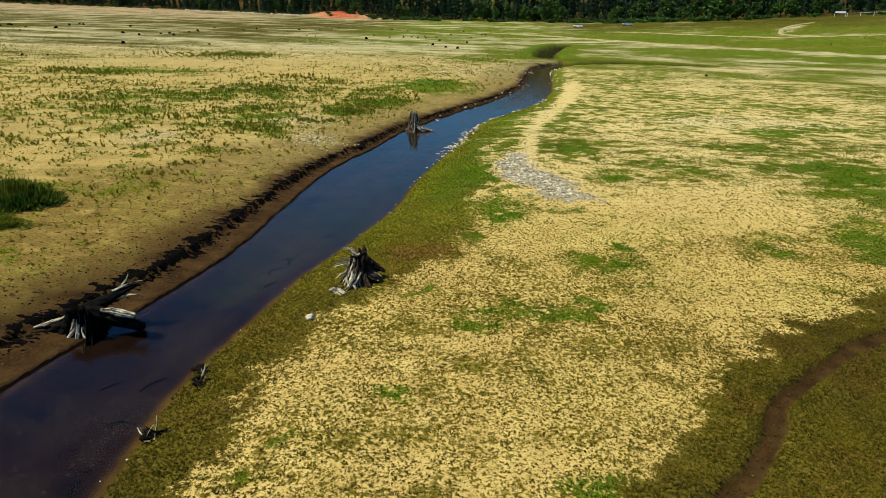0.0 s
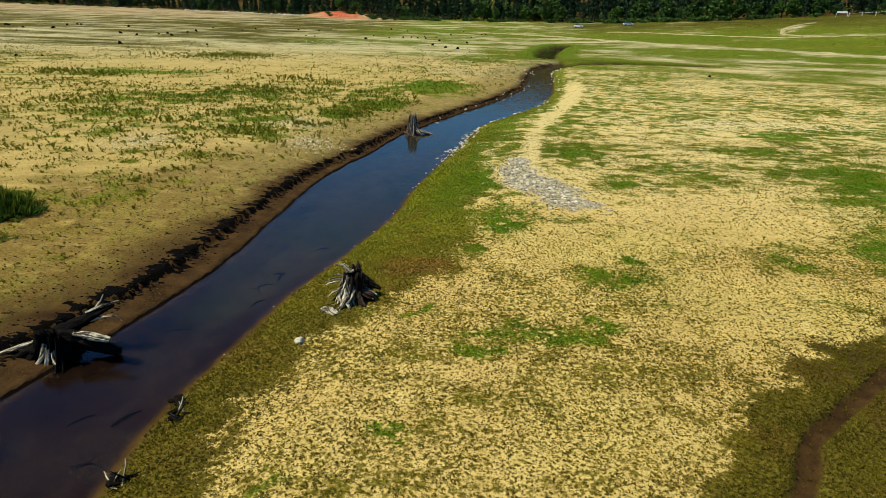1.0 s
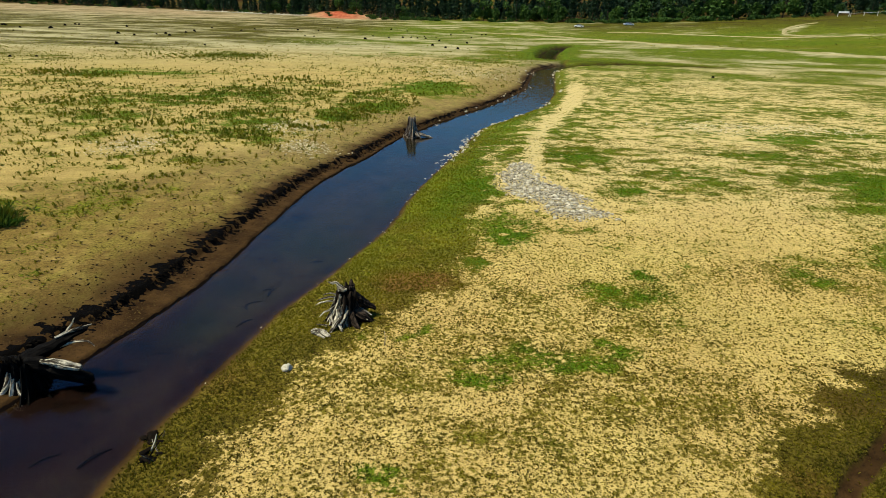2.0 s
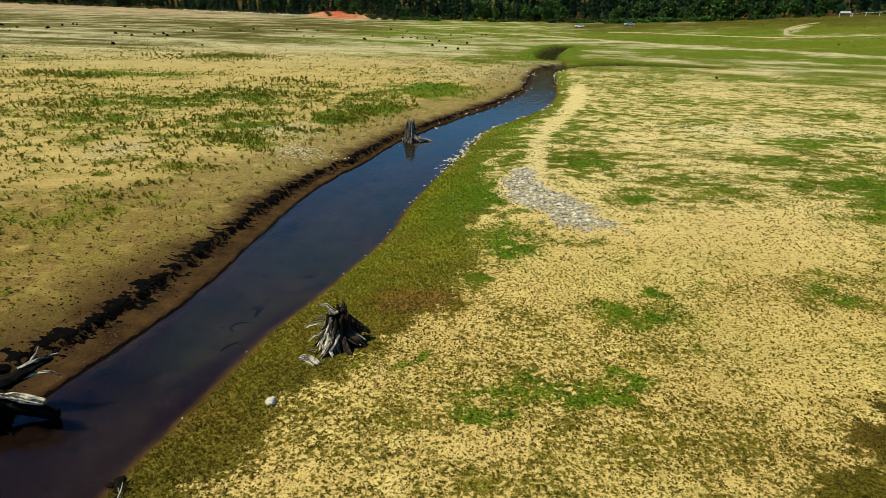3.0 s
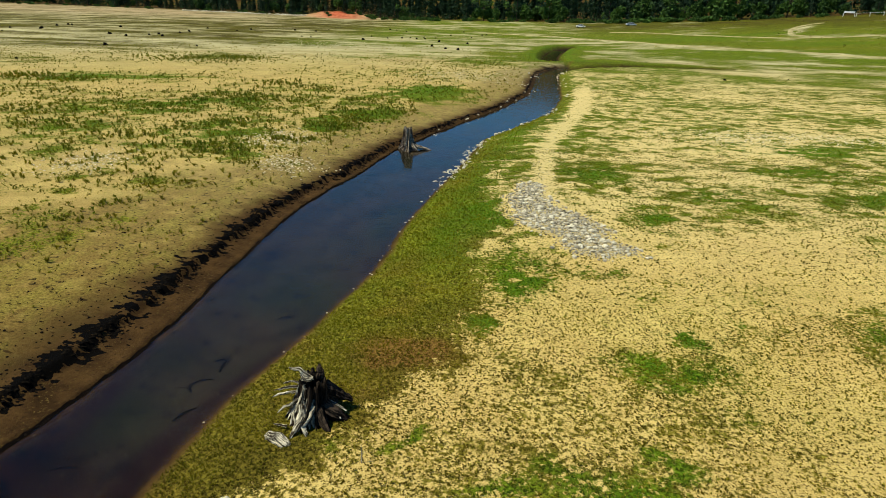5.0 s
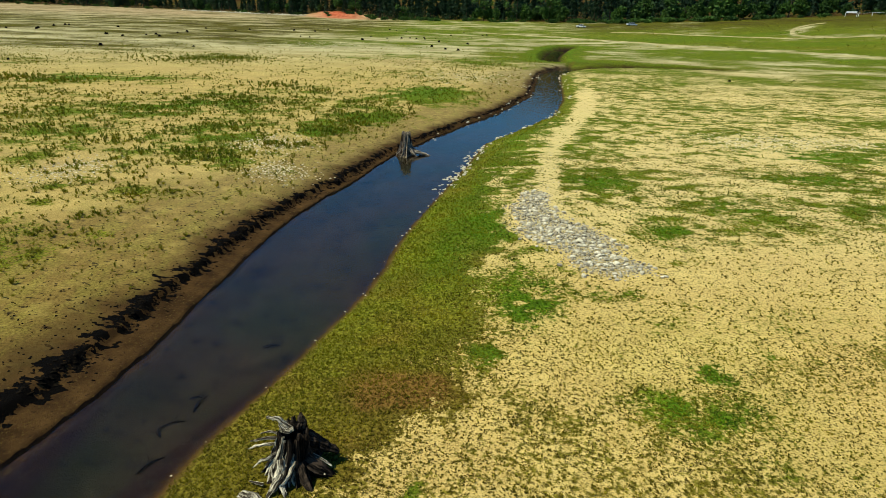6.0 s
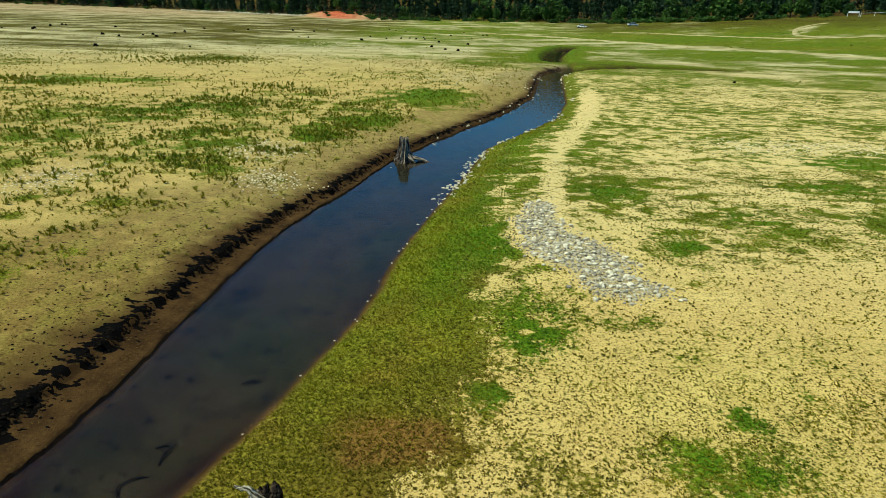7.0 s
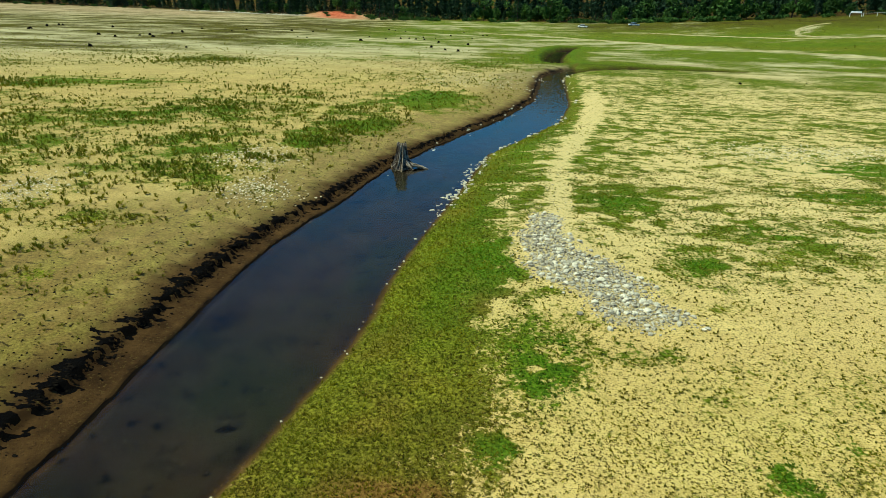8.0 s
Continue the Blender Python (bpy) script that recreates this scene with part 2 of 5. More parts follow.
    mud = np.where((~right) & (~leftside), 1.0, np.maximum(mud, smooth(0.35, 0.02, dr) * right)) * (1 - smooth(103, 110, y))
    mud = np.maximum(mud, smooth(1.9, 1.2, gully))
    riv = near_line(x, y, RIVULET)
    wetriv = smooth(0.22, 0.14, riv + 0.12 * (fbm(x * 2, y * 2, 15) - 0.5))
    mud = np.maximum(mud, np.maximum(wetriv, smooth(2.6, 1.2, near_line(x, y, ARM)) * 0.9))
    pale = 0.6 * smooth(0.3, 0.9, grav) + 0.12 * trail
    for cx, cy, rx, ry in PALE:
        pale = pale + 0.2 * blob(wx, wy, cx, cy, rx, ry)
    a = np.arctan2(x, np.maximum(y, 1.0))
    edge = wood_range(a)
    shore = 0.36 * smooth(0.35, 0.8, r / edge + 0.15 * (streak - 0.5)) * smooth(radians(-9), radians(-24), a)
    pale = pale + 1.9 * shore
    red = smooth(0.86, 0.97, r / edge + 0.03 * (n3 - 0.5)) * (np.exp(-((a + radians(11.2)) / radians(2.6)) ** 2)) + 0.6 * shore
    road = smooth(2.3, 0.9, near_line(x, y, [(99, 203), (100, 208), (108, 217), (111, 226), (119, 235), (126, 240)])) + 0.45 * smooth(3, 1.0, near_line(x, y, [(40, 250), (61, 238), (85, 222), (101, 207), (120, 196)]))
    cover = cover * (1 - 0.5 * np.clip(road, 0, 1))
    straw = smooth(0.35, 0.7, n2) * 0.6 + 0.5 * smooth(6, 1.5, dl) * leftside
    cover = cover * (1 - 0.75 * np.clip(red * 2, 0, 1))
    wood = smooth(0.99, 1.03, r / edge)
    cover, tone, mud = cover * (1 - wood) + 0.9 * wood, tone * (1 - wood) + 0.1 * wood, np.maximum(mud, wood * smooth(0.3, 0.6, n1) * 0.9)
    bed = smooth(-0.10, 0.14, np.minimum(-dl, -dr)) * (1 - smooth(103, 110, y))
    low = smooth(30, 15, y)
    damp = np.clip(0.34 * (1 - 0.6 * far) + smooth(6 + 12 * low, 2.5 + 2 * low, dl + 5 * (n2 - 0.5)) + (0.35 + 0.3 * low) * smooth(0.4, 0.68, n1), 0, 1) * leftside
    dark_bed = np.maximum(0.85 * smooth(1.9, 1.3, gully), 0.75 * smooth(2.0, 0.9, near_line(x, y, ARM)))
    hdl = from_left_water(x, y)
    mid = smooth(18, 34, y) * (1 - far) * np.where(leftside, 0.25, 1.0)
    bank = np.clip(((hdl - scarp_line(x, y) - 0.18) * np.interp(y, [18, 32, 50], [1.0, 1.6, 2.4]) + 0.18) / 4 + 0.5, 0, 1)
    bank, shore_line = bank * (y < 104), np.clip(hdl / 2 + 0.5, 0, 1) * (y < 104)
    murk = smooth(0.35, 0.75, smooth(21, 12, y) * 0.9 + 0.7 * (n2 - 0.5) + 0.5 * smooth(0.9, 0.0, np.minimum(-dl, -dr)))
    far_left = far * smooth(-20, -60, x)
    rust = rust + 0.35 * far_left
    wet = np.maximum(dark, strip * smooth(20, 10, y)) * (0.75 + 0.6 * (n1 - 0.5)) + slope * (0.75 + 0.9 * (streak - 0.5)) + 0.8 * far_left + smooth(3.2, 1.5, gully) + 0.6 * blob(x, y, 28, 110, 12, 3)
    return [np.clip(v, 0, 1) for v in (cover, tone, rust, mud, pale, red, straw, bed, damp, dark_bed, murk, far, mid, bank, shore_line, wet)]


MASK_NAMES = ("cover", "tone", "rust", "mud", "pale", "red", "straw", "bed", "damp", "dark_bed", "murk", "far", "mid", "bank", "shore_line", "wet")


# ---- materials ----
class Nodes:
    def __init__(self, name):
        self.mat = bpy.data.materials.new(name)
        self.mat.use_nodes = True
        self.tree = self.mat.node_tree
        self.bsdf = self.tree.nodes["Principled BSDF"]

    def add(self, kind, **inputs):
        n = self.tree.nodes.new("ShaderNode" + kind)
        for key, value in inputs.items():
            self.put(n.inputs[key.replace("_", " ")], value)
        return n

    def put(self, socket, value):
        if isinstance(value, bpy.types.NodeSocket):
            self.tree.links.new(value, socket)
        elif isinstance(value, tuple) and len(value) == 3 and socket.type == "RGBA":
            socket.default_value = (*value, 1)
        else:
            socket.default_value = value

    def place(self):
        return self.add("NewGeometry").outputs["Position"]

    def noise(self, scale, detail=4.0, rough=0.55, vector=None, stretch=None):
        v = vector or self.place()
        if stretch:
            m = self.add("Mapping", Vector=v)
            m.inputs["Scale"].default_value = stretch
            v = m.outputs[0]
        return self.add("TexNoise", Vector=v, Scale=scale, Detail=detail, Roughness=rough).outputs[0]

    def math(self, op, a, b=0.0, clamp=False):
        n = self.tree.nodes.new("ShaderNodeMath")
        n.operation, n.use_clamp = op, clamp
        self.put(n.inputs[0], a)
        self.put(n.inputs[1], b)
        return n.outputs[0]

    def ramp(self, value, low, high):
        return self.add("MapRange", Value=value, From_Min=low, From_Max=high).outputs[0]

    def mix(self, f, a, b):
        n = self.tree.nodes.new("ShaderNodeMix")
        n.data_type = "RGBA"
        self.put(n.inputs[0], f)
        self.put(n.inputs[6], a)
        self.put(n.inputs[7], b)
        return n.outputs[2]

    def attr(self, name):
        n = self.tree.nodes.new("ShaderNodeAttribute")
        n.attribute_name = name
        return n.outputs["Fac"]

    def bump(self, height, strength=0.5, distance=0.02):
        n = self.add("Bump", Height=height, Strength=strength, Distance=distance)
        self.put(self.bsdf.inputs["Normal"], n.outputs[0])

    def leafy(self, color, share):
        thin = self.add("BsdfTranslucent", Color=color)
        both = self.tree.nodes.new("ShaderNodeMixShader")
        self.put(both.inputs[0], share)
        self.put(both.inputs[1], self.bsdf.outputs[0])
        self.put(both.inputs[2], thin.outputs[0])
        self.put(self.tree.nodes["Material Output"].inputs["Surface"], both.outputs[0])
        return self.mat

    def done(self, color, rough=0.85, spec=0.3):
        self.put(self.bsdf.inputs["Base Color"], color)
        self.put(self.bsdf.inputs["Roughness"], rough)
        self.put(self.bsdf.inputs["Specular IOR Level"], spec)
        return self.mat


def ground_material():
    n = Nodes("dry_lakebed")
    big, mid, fine, grit = n.noise(0.25), n.noise(1.7), n.noise(15, 5, 0.65), n.noise(60, 3, 0.7)
    sand = n.mix(n.ramp(mid, 0.35, 0.68), (0.53, 0.360, 0.098), (0.74, 0.535, 0.165))
    sand = n.mix(n.ramp(big, 0.42, 0.68), sand, (0.56, 0.370, 0.110))
    sand = n.mix(n.math("MULTIPLY", n.attr("straw"), 0.45), sand, (0.46, 0.40, 0.08))
    sand = n.mix(n.ramp(grit, 0.58, 0.75), sand, (0.22, 0.14, 0.05))
    drying = n.mix(n.ramp(fine, 0.35, 0.65), (0.115, 0.072, 0.017), (0.290, 0.185, 0.044))
    sand = n.mix(n.math("MULTIPLY", n.attr("damp"), n.ramp(mid, 0.12, 0.48)), sand, drying)
    olive_film = n.math("MULTIPLY", n.ramp(n.noise(1.1, 6, 0.7, stretch=(1.3, 0.5, 1)), 0.46, 0.60), n.math("MULTIPLY", n.attr("damp"), 0.6))
    sand = n.mix(olive_film, sand, n.mix(n.ramp(fine, 0.35, 0.65), (0.105, 0.082, 0.012), (0.38, 0.31, 0.055)))
    # hoof and foot prints in the drying mud
    prints = n.math("MULTIPLY", n.ramp(n.noise(4.2, 3, 0.6, stretch=(0.75, 1.5, 1)), 0.625, 0.65), n.math("MULTIPLY", n.attr("damp"), 0.9))
    sand = n.mix(prints, sand, (0.022, 0.014, 0.005))
    sand = n.mix(n.math("MULTIPLY", n.ramp(n.noise(31, 3, 0.6), 0.5, 0.6), n.math("SUBTRACT", 0.55, n.math("MULTIPLY", n.attr("damp"), 0.5))), sand, (0.80, 0.60, 0.21))
    litter = n.math("MULTIPLY", n.ramp(n.noise(19, 4, 0.7), 0.545, 0.585), n.math("MULTIPLY", n.ramp(mid, 0.22, 0.45), n.math("SUBTRACT", 1.0, n.math("MULTIPLY", n.attr("damp"), 0.9), True)))
    sand = n.mix(n.math("MULTIPLY", litter, 0.88), sand, (0.070, 0.050, 0.008))
    stones = n.mix(n.ramp(fine, 0.4, 0.62), (0.10, 0.082, 0.048), (0.50, 0.43, 0.27))
    sand = n.mix(n.attr("pale"), sand, stones)
    sand = n.mix(n.math("MULTIPLY", n.attr("mid"), 0.45), sand, (0.74, 0.600, 0.270))
    # sand greyed with distance, haze put into the ground colour
    hazed_sand = n.mix(n.ramp(n.noise(0.12, 6, 0.7, stretch=(0.6, 1.5, 1)), 0.38, 0.62), (0.29, 0.255, 0.125), (0.54, 0.48, 0.25))
    sand = n.mix(n.math("MULTIPLY", n.attr("far"), 0.85), sand, hazed_sand)
    redsoil = n.mix(n.ramp(n.noise(0.35, 5, 0.7), 0.38, 0.62), (0.32, 0.048, 0.018), (0.56, 0.155, 0.07))
    sand = n.mix(n.attr("red"), sand, redsoil)
    olive = n.mix(n.ramp(fine, 0.38, 0.66), (0.040, 0.037, 0.002), (0.33, 0.30, 0.024))
    fresh = n.mix(n.ramp(fine, 0.38, 0.66), (0.026, 0.062, 0.002), (0.165, 0.275, 0.014))
    plants = n.mix(n.attr("tone"), olive, fresh)
    plants = n.mix(n.ramp(n.noise(0.4, 5, 0.65), 0.38, 0.66), plants, n.mix(0.5, plants, (0.055, 0.075, 0.006)))
    plants = n.mix(n.math("MULTIPLY", n.attr("rust"), 0.8), plants, n.mix(n.ramp(fine, 0.35, 0.65), (0.09, 0.035, 0.008), (0.30, 0.145, 0.04)))
    plants = n.mix(n.math("MULTIPLY", n.attr("wet"), 0.75), plants, n.mix(n.ramp(fine, 0.35, 0.65), (0.018, 0.015, 0.002), (0.105, 0.082, 0.008)))
    plants = n.mix(n.math("MULTIPLY", n.ramp(n.noise(0.10, 8, 0.75, stretch=(1, 0.6, 1)), 0.47, 0.58), n.math("MULTIPLY", n.attr("wet"), 0.8)), plants, (0.045, 0.030, 0.008))
    broken, dots = n.noise(1.5, 7, 0.72, stretch=(1, 0.7, 1)), n.noise(8.5, 5, 0.7)
    near_speck = n.math("ADD", n.math("MULTIPLY", dots, 0.56), n.math("ADD", n.math("MULTIPLY", n.noise(0.3, 7, 0.72, stretch=(0.35, 1.8, 1)), 0.16), n.math("MULTIPLY", broken, 0.28)))
    near_speck = n.math("ADD", near_speck, n.math("MULTIPLY", n.math("MULTIPLY", n.attr("mid"), 0.65), n.math("SUBTRACT", n.noise(1.15, 6, 0.68, stretch=(0.8, 1.1, 1)), near_speck)))
    far_speck = n.math("ADD", n.math("MULTIPLY", n.noise(0.06, 9, 0.74, stretch=(0.7, 1.0, 1)), 0.6), n.math("MULTIPLY", n.noise(0.5, 8, 0.8, stretch=(0.6, 1.0, 1)), 0.4))
    speck = n.math("ADD", near_speck, n.math("MULTIPLY", n.attr("far"), n.math("SUBTRACT", far_speck, near_speck)))
    level = n.math("SUBTRACT", speck, n.add("MapRange", Value=n.attr("cover"), To_Min=0.68, To_Max=0.26).outputs[0])
    level = n.math("MULTIPLY", level, n.math("SUBTRACT", 17.0, n.math("MULTIPLY", n.attr("far"), 9.0)), True)
    color = n.mix(level, sand, plants)
    mud = n.mix(n.ramp(mid, 0.35, 0.7), (0.034, 0.017, 0.006), (0.090, 0.047, 0.015))
    mud = n.mix(n.ramp(fine, 0.55, 0.72), mud, (0.018, 0.011, 0.006))
    color = n.mix(n.math("MULTIPLY", n.attr("mud"), n.ramp(fine, 0.2, 0.42)), color, mud)
    color = n.mix(n.attr("dark_bed"), color, (0.009, 0.006, 0.004))
    # shadow under the scarp's ragged overhangs, painted black along the bank
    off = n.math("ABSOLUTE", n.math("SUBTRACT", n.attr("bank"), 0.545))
    shade_teeth = n.math("MULTIPLY", n.math("SUBTRACT", 0.47, n.noise(2.9, 3, 0.5, stretch=(1.0, 1.5, 1))), 0.62)
    color = n.mix(n.ramp(n.math("ADD", off, shade_teeth), 0.035, 0.027), color, (0.0025, 0.0018, 0.0012))
    # shade of the small step at the water, drawn as a dark line
    rim = n.math("ABSOLUTE", n.math("SUBTRACT", n.attr("shore_line"), 0.512))
    color = n.mix(n.ramp(rim, 0.018, 0.010), color, (0.006, 0.004, 0.003))
    silt = n.mix(n.ramp(big, 0.4, 0.6), (0.024, 0.016, 0.007), (0.016, 0.0165, 0.006))
    silt = n.mix(n.attr("murk"), silt, (0.0110, 0.0050, 0.0030))
    silt = n.mix(n.ramp(n.noise(1.1, 5, 0.65), 0.54, 0.74), silt, (0.002, 0.002, 0.002))
    silt = n.mix(n.ramp(n.noise(3.2, 5, 0.65), 0.57, 0.66), silt, (0.0015, 0.0015, 0.0012))
    shingle = n.math("MULTIPLY", n.ramp(n.noise(0.7, 4, 0.6), 0.48, 0.58), n.ramp(n.noise(26, 3, 0.6), 0.56, 0.62))
    silt = n.mix(shingle, silt, (0.060, 0.048, 0.034))
    silt = n.mix(n.ramp(grit, 0.69, 0.74), silt, (0.12, 0.10, 0.075))
    color = n.mix(n.attr("bed"), color, silt)
    n.bump(n.math("ADD", fine, n.math("MULTIPLY", grit, 0.4)), 0.7, 0.04)
    return n.done(color, 0.95, 0.04)


def water_material():
    n = Nodes("stream_water")
    n.bump(n.math("ADD", n.noise(1.6, 4, 0.6, stretch=(1, 0.6, 1)), n.math("MULTIPLY", n.noise(7, 3, 0.6, stretch=(1, 0.5, 1)), 0.3)), 0.3, 0.06)
    n.bsdf.inputs["Transmission Weight"].default_value = 1.0
    n.bsdf.inputs["IOR"].default_value = 1.333
    n.put(n.bsdf.inputs["Specular Tint"], (0.28, 0.16, 0.10))
    return n.done((0.62, 0.62, 0.6), 0.03, 0.5)


def leaf_material(name, olive, fresh, tip):
    n = Nodes(name)
    rnd = n.add("NewGeometry").outputs["Random Per Island"]
    color = n.mix(n.attr("tone"), olive, fresh)
    color = n.mix(n.math("MULTIPLY", n.attr("rust"), n.ramp(rnd, 0.0, 0.5)), color, (0.15, 0.075, 0.010))
    color = n.mix(n.ramp(rnd, 0.62, 1.0), color, tip)
    color = n.mix(n.math("MULTIPLY", n.attr("wet"), 0.75), color, n.mix(n.ramp(rnd, 0.5, 1.0), (0.050, 0.036, 0.003), (0.15, 0.115, 0.015)))
    color = n.mix(n.ramp(n.noise(1.6, 5, 0.65), 0.44, 0.66), color, n.mix(0.42, color, (0.05, 0.047, 0.005)))
    color = n.mix(n.math("MULTIPLY", n.ramp(n.noise(0.75, 5, 0.6), 0.48, 0.62), 0.5), color, n.mix(0.6, color, (0.42, 0.33, 0.012)))
    n.done(color, 0.75, 0.15)
    return n.leafy(color, 0.4)


def crown_material(name, dark, light):
    n = Nodes(name)
    own = n.tree.nodes.new("ShaderNodeObjectInfo").outputs["Random"]
    rnd = n.add("NewGeometry").outputs["Random Per Island"]
    color = n.mix(n.ramp(n.math("ADD", rnd, n.math("MULTIPLY", own, 0.8)), 0.3, 1.7), dark, light)
    n.done(color, 0.75, 0.2)
    return n.leafy(color, 0.3)


def weathered_wood(name, dark, light):
    n = Nodes(name)
    at = n.tree.nodes.new("ShaderNodeAttribute")
    at.attribute_name = "grain"
    v = at.outputs["Vector"]
    grain, broad = n.noise(22, 5, 0.7, v, (1, 1, 0.12)), n.noise(5, 4, 0.6, v)
    color = n.mix(n.ramp(grain, 0.45, 0.58), dark, light)
    color = n.mix(n.ramp(broad, 0.45, 0.75), color, n.mix(0.6, color, dark))
    n.bump(grain, 0.9, 0.03)
    return n.done(color, 0.9, 0.05)


def stone_material(name, dark, light):
    n = Nodes(name)
    rnd = n.math("ADD", n.add("NewGeometry").outputs["Random Per Island"], n.tree.nodes.new("ShaderNodeObjectInfo").outputs["Random"])
    color = n.mix(n.ramp(rnd, 0.2, 1.8), dark, light)
    color = n.mix(n.ramp(n.noise(14, 5), 0.5, 0.75), color, n.mix(0.5, color, dark))
    n.bump(n.noise(25, 4), 0.5, 0.01)
    return n.done(color, 0.9, 0.1)


def plain(name, a, b, scale=6.0, rough=0.6, metal=0.0):
    n = Nodes(name)
    n.bsdf.inputs["Metallic"].default_value = metal
    return n.done(n.mix(n.ramp(n.noise(scale), 0.35, 0.7), a, b), rough, 0.05 if rough > 0.85 else 0.4)


M_GROUND, M_WATER = ground_material(), water_material()
M_MAT = leaf_material("low_plants", (0.115, 0.086, 0.004), (0.055, 0.118, 0.004), (0.48, 0.40, 0.05))
M_WEED = leaf_material("weeds", (0.210, 0.165, 0.012), (0.105, 0.180, 0.008), (0.46, 0.40, 0.07))
M_GRASS = leaf_material("short_grass", (0.285, 0.250, 0.008), (0.125, 0.260, 0.006), (0.46, 0.40, 0.045))
M_TALL = leaf_material("tall_grass", (0.060, 0.085, 0.010), (0.040, 0.105, 0.012), (0.17, 0.27, 0.045))
M_CONIFER = crown_material("conifer_needles", (0.012, 0.028, 0.014), (0.035, 0.070, 0.022))
M_BROAD = crown_material("broad_leaves", (0.022, 0.050, 0.010), (0.085, 0.165, 0.024))
M_BARK = plain("bark", (0.05, 0.035, 0.025), (0.12, 0.085, 0.06), 4.0, 0.9)
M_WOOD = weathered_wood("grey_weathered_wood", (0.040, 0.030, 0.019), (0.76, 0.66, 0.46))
# core and shaded side of the near stump, shade put into the wood colour
M_SHADED_WOOD = weathered_wood("dark_shaded_wood", (0.005, 0.004, 0.003), (0.070, 0.048, 0.032))
M_DARKWOOD = weathered_wood("dark_wet_wood", (0.003, 0.0025, 0.002), (0.011, 0.009, 0.007))
M_BROWNWOOD = weathered_wood("brown_weathered_wood", (0.050, 0.034, 0.022), (0.56, 0.45, 0.32))
M_STONE = stone_material("grey_stones", (0.10, 0.082, 0.052), (0.88, 0.78, 0.55))
M_WHITE_STONE = stone_material("white_stone", (0.40, 0.35, 0.24), (0.74, 0.66, 0.46))
M_FIELD_STONE = stone_material("field_stones", (0.30, 0.24, 0.13), (0.86, 0.73, 0.45))
M_BED_STONE = stone_material("drowned_stones", (0.020, 0.017, 0.012), (0.10, 0.085, 0.06))
M_CLOD = plain("dark_mud_clods", (0.004, 0.003, 0.002), (0.012, 0.008, 0.004), 9.0, 0.95)
M_PAINT = plain("white_car_paint", (0.75, 0.76, 0.77), (0.84, 0.84, 0.84), 2.0, 0.5)
M_GLASS = plain("dark_car_glass", (0.02, 0.025, 0.03), (0.03, 0.035, 0.04), 2.0, 0.1)
M_RUBBER = plain("tyre_rubber", (0.02, 0.02, 0.02), (0.035, 0.035, 0.035), 8.0, 0.8)
M_TRACK = plain("bare_pale_earth", (0.27, 0.225, 0.09), (0.50, 0.41, 0.19), 0.35, 0.95)
M_BOARD = plain("painted_boards", (0.62, 0.61, 0.57), (0.78, 0.77, 0.74), 5.0, 0.6)


# ---- mesh helpers ----
def mesh_from(name, verts, faces, material, smooth_faces=False, attrs=None):
    """A mesh from numpy arrays: verts (n, 3) and faces (m, k)."""
    me = bpy.data.meshes.new(name)
    verts, faces = np.asarray(verts, np.float32), np.asarray(faces, np.int32)
    m, k = faces.shape
    me.vertices.add(len(verts))
    me.vertices.foreach_set("co", verts.ravel())
    me.loops.add(m * k)
    me.loops.foreach_set("vertex_index", faces.ravel())
    me.polygons.add(m)
    me.polygons.foreach_set("loop_start", np.arange(0, m * k, k, dtype=np.int32))
    me.polygons.foreach_set("use_smooth", np.full(m, smooth_faces))
    me.update(calc_edges=True)
    for key, values in (attrs or {}).items():
        me.attributes.new(key, "FLOAT", "POINT").data.foreach_set("value", np.asarray(values, np.float32))
    me.materials.append(material)
    return me


def part(name, me, parent, label=""):
    ob = new(name, me)
    ob.parent = parent
    return tagged(ob, label)


def thing(name, x, y, z, label, category, group="", turn=0.0, kind=""):
    ob = new(name)
    ob.matrix_world = pose(x, y, z, 0, 0, turn)
    return tagged(ob, label, category, group, kind)


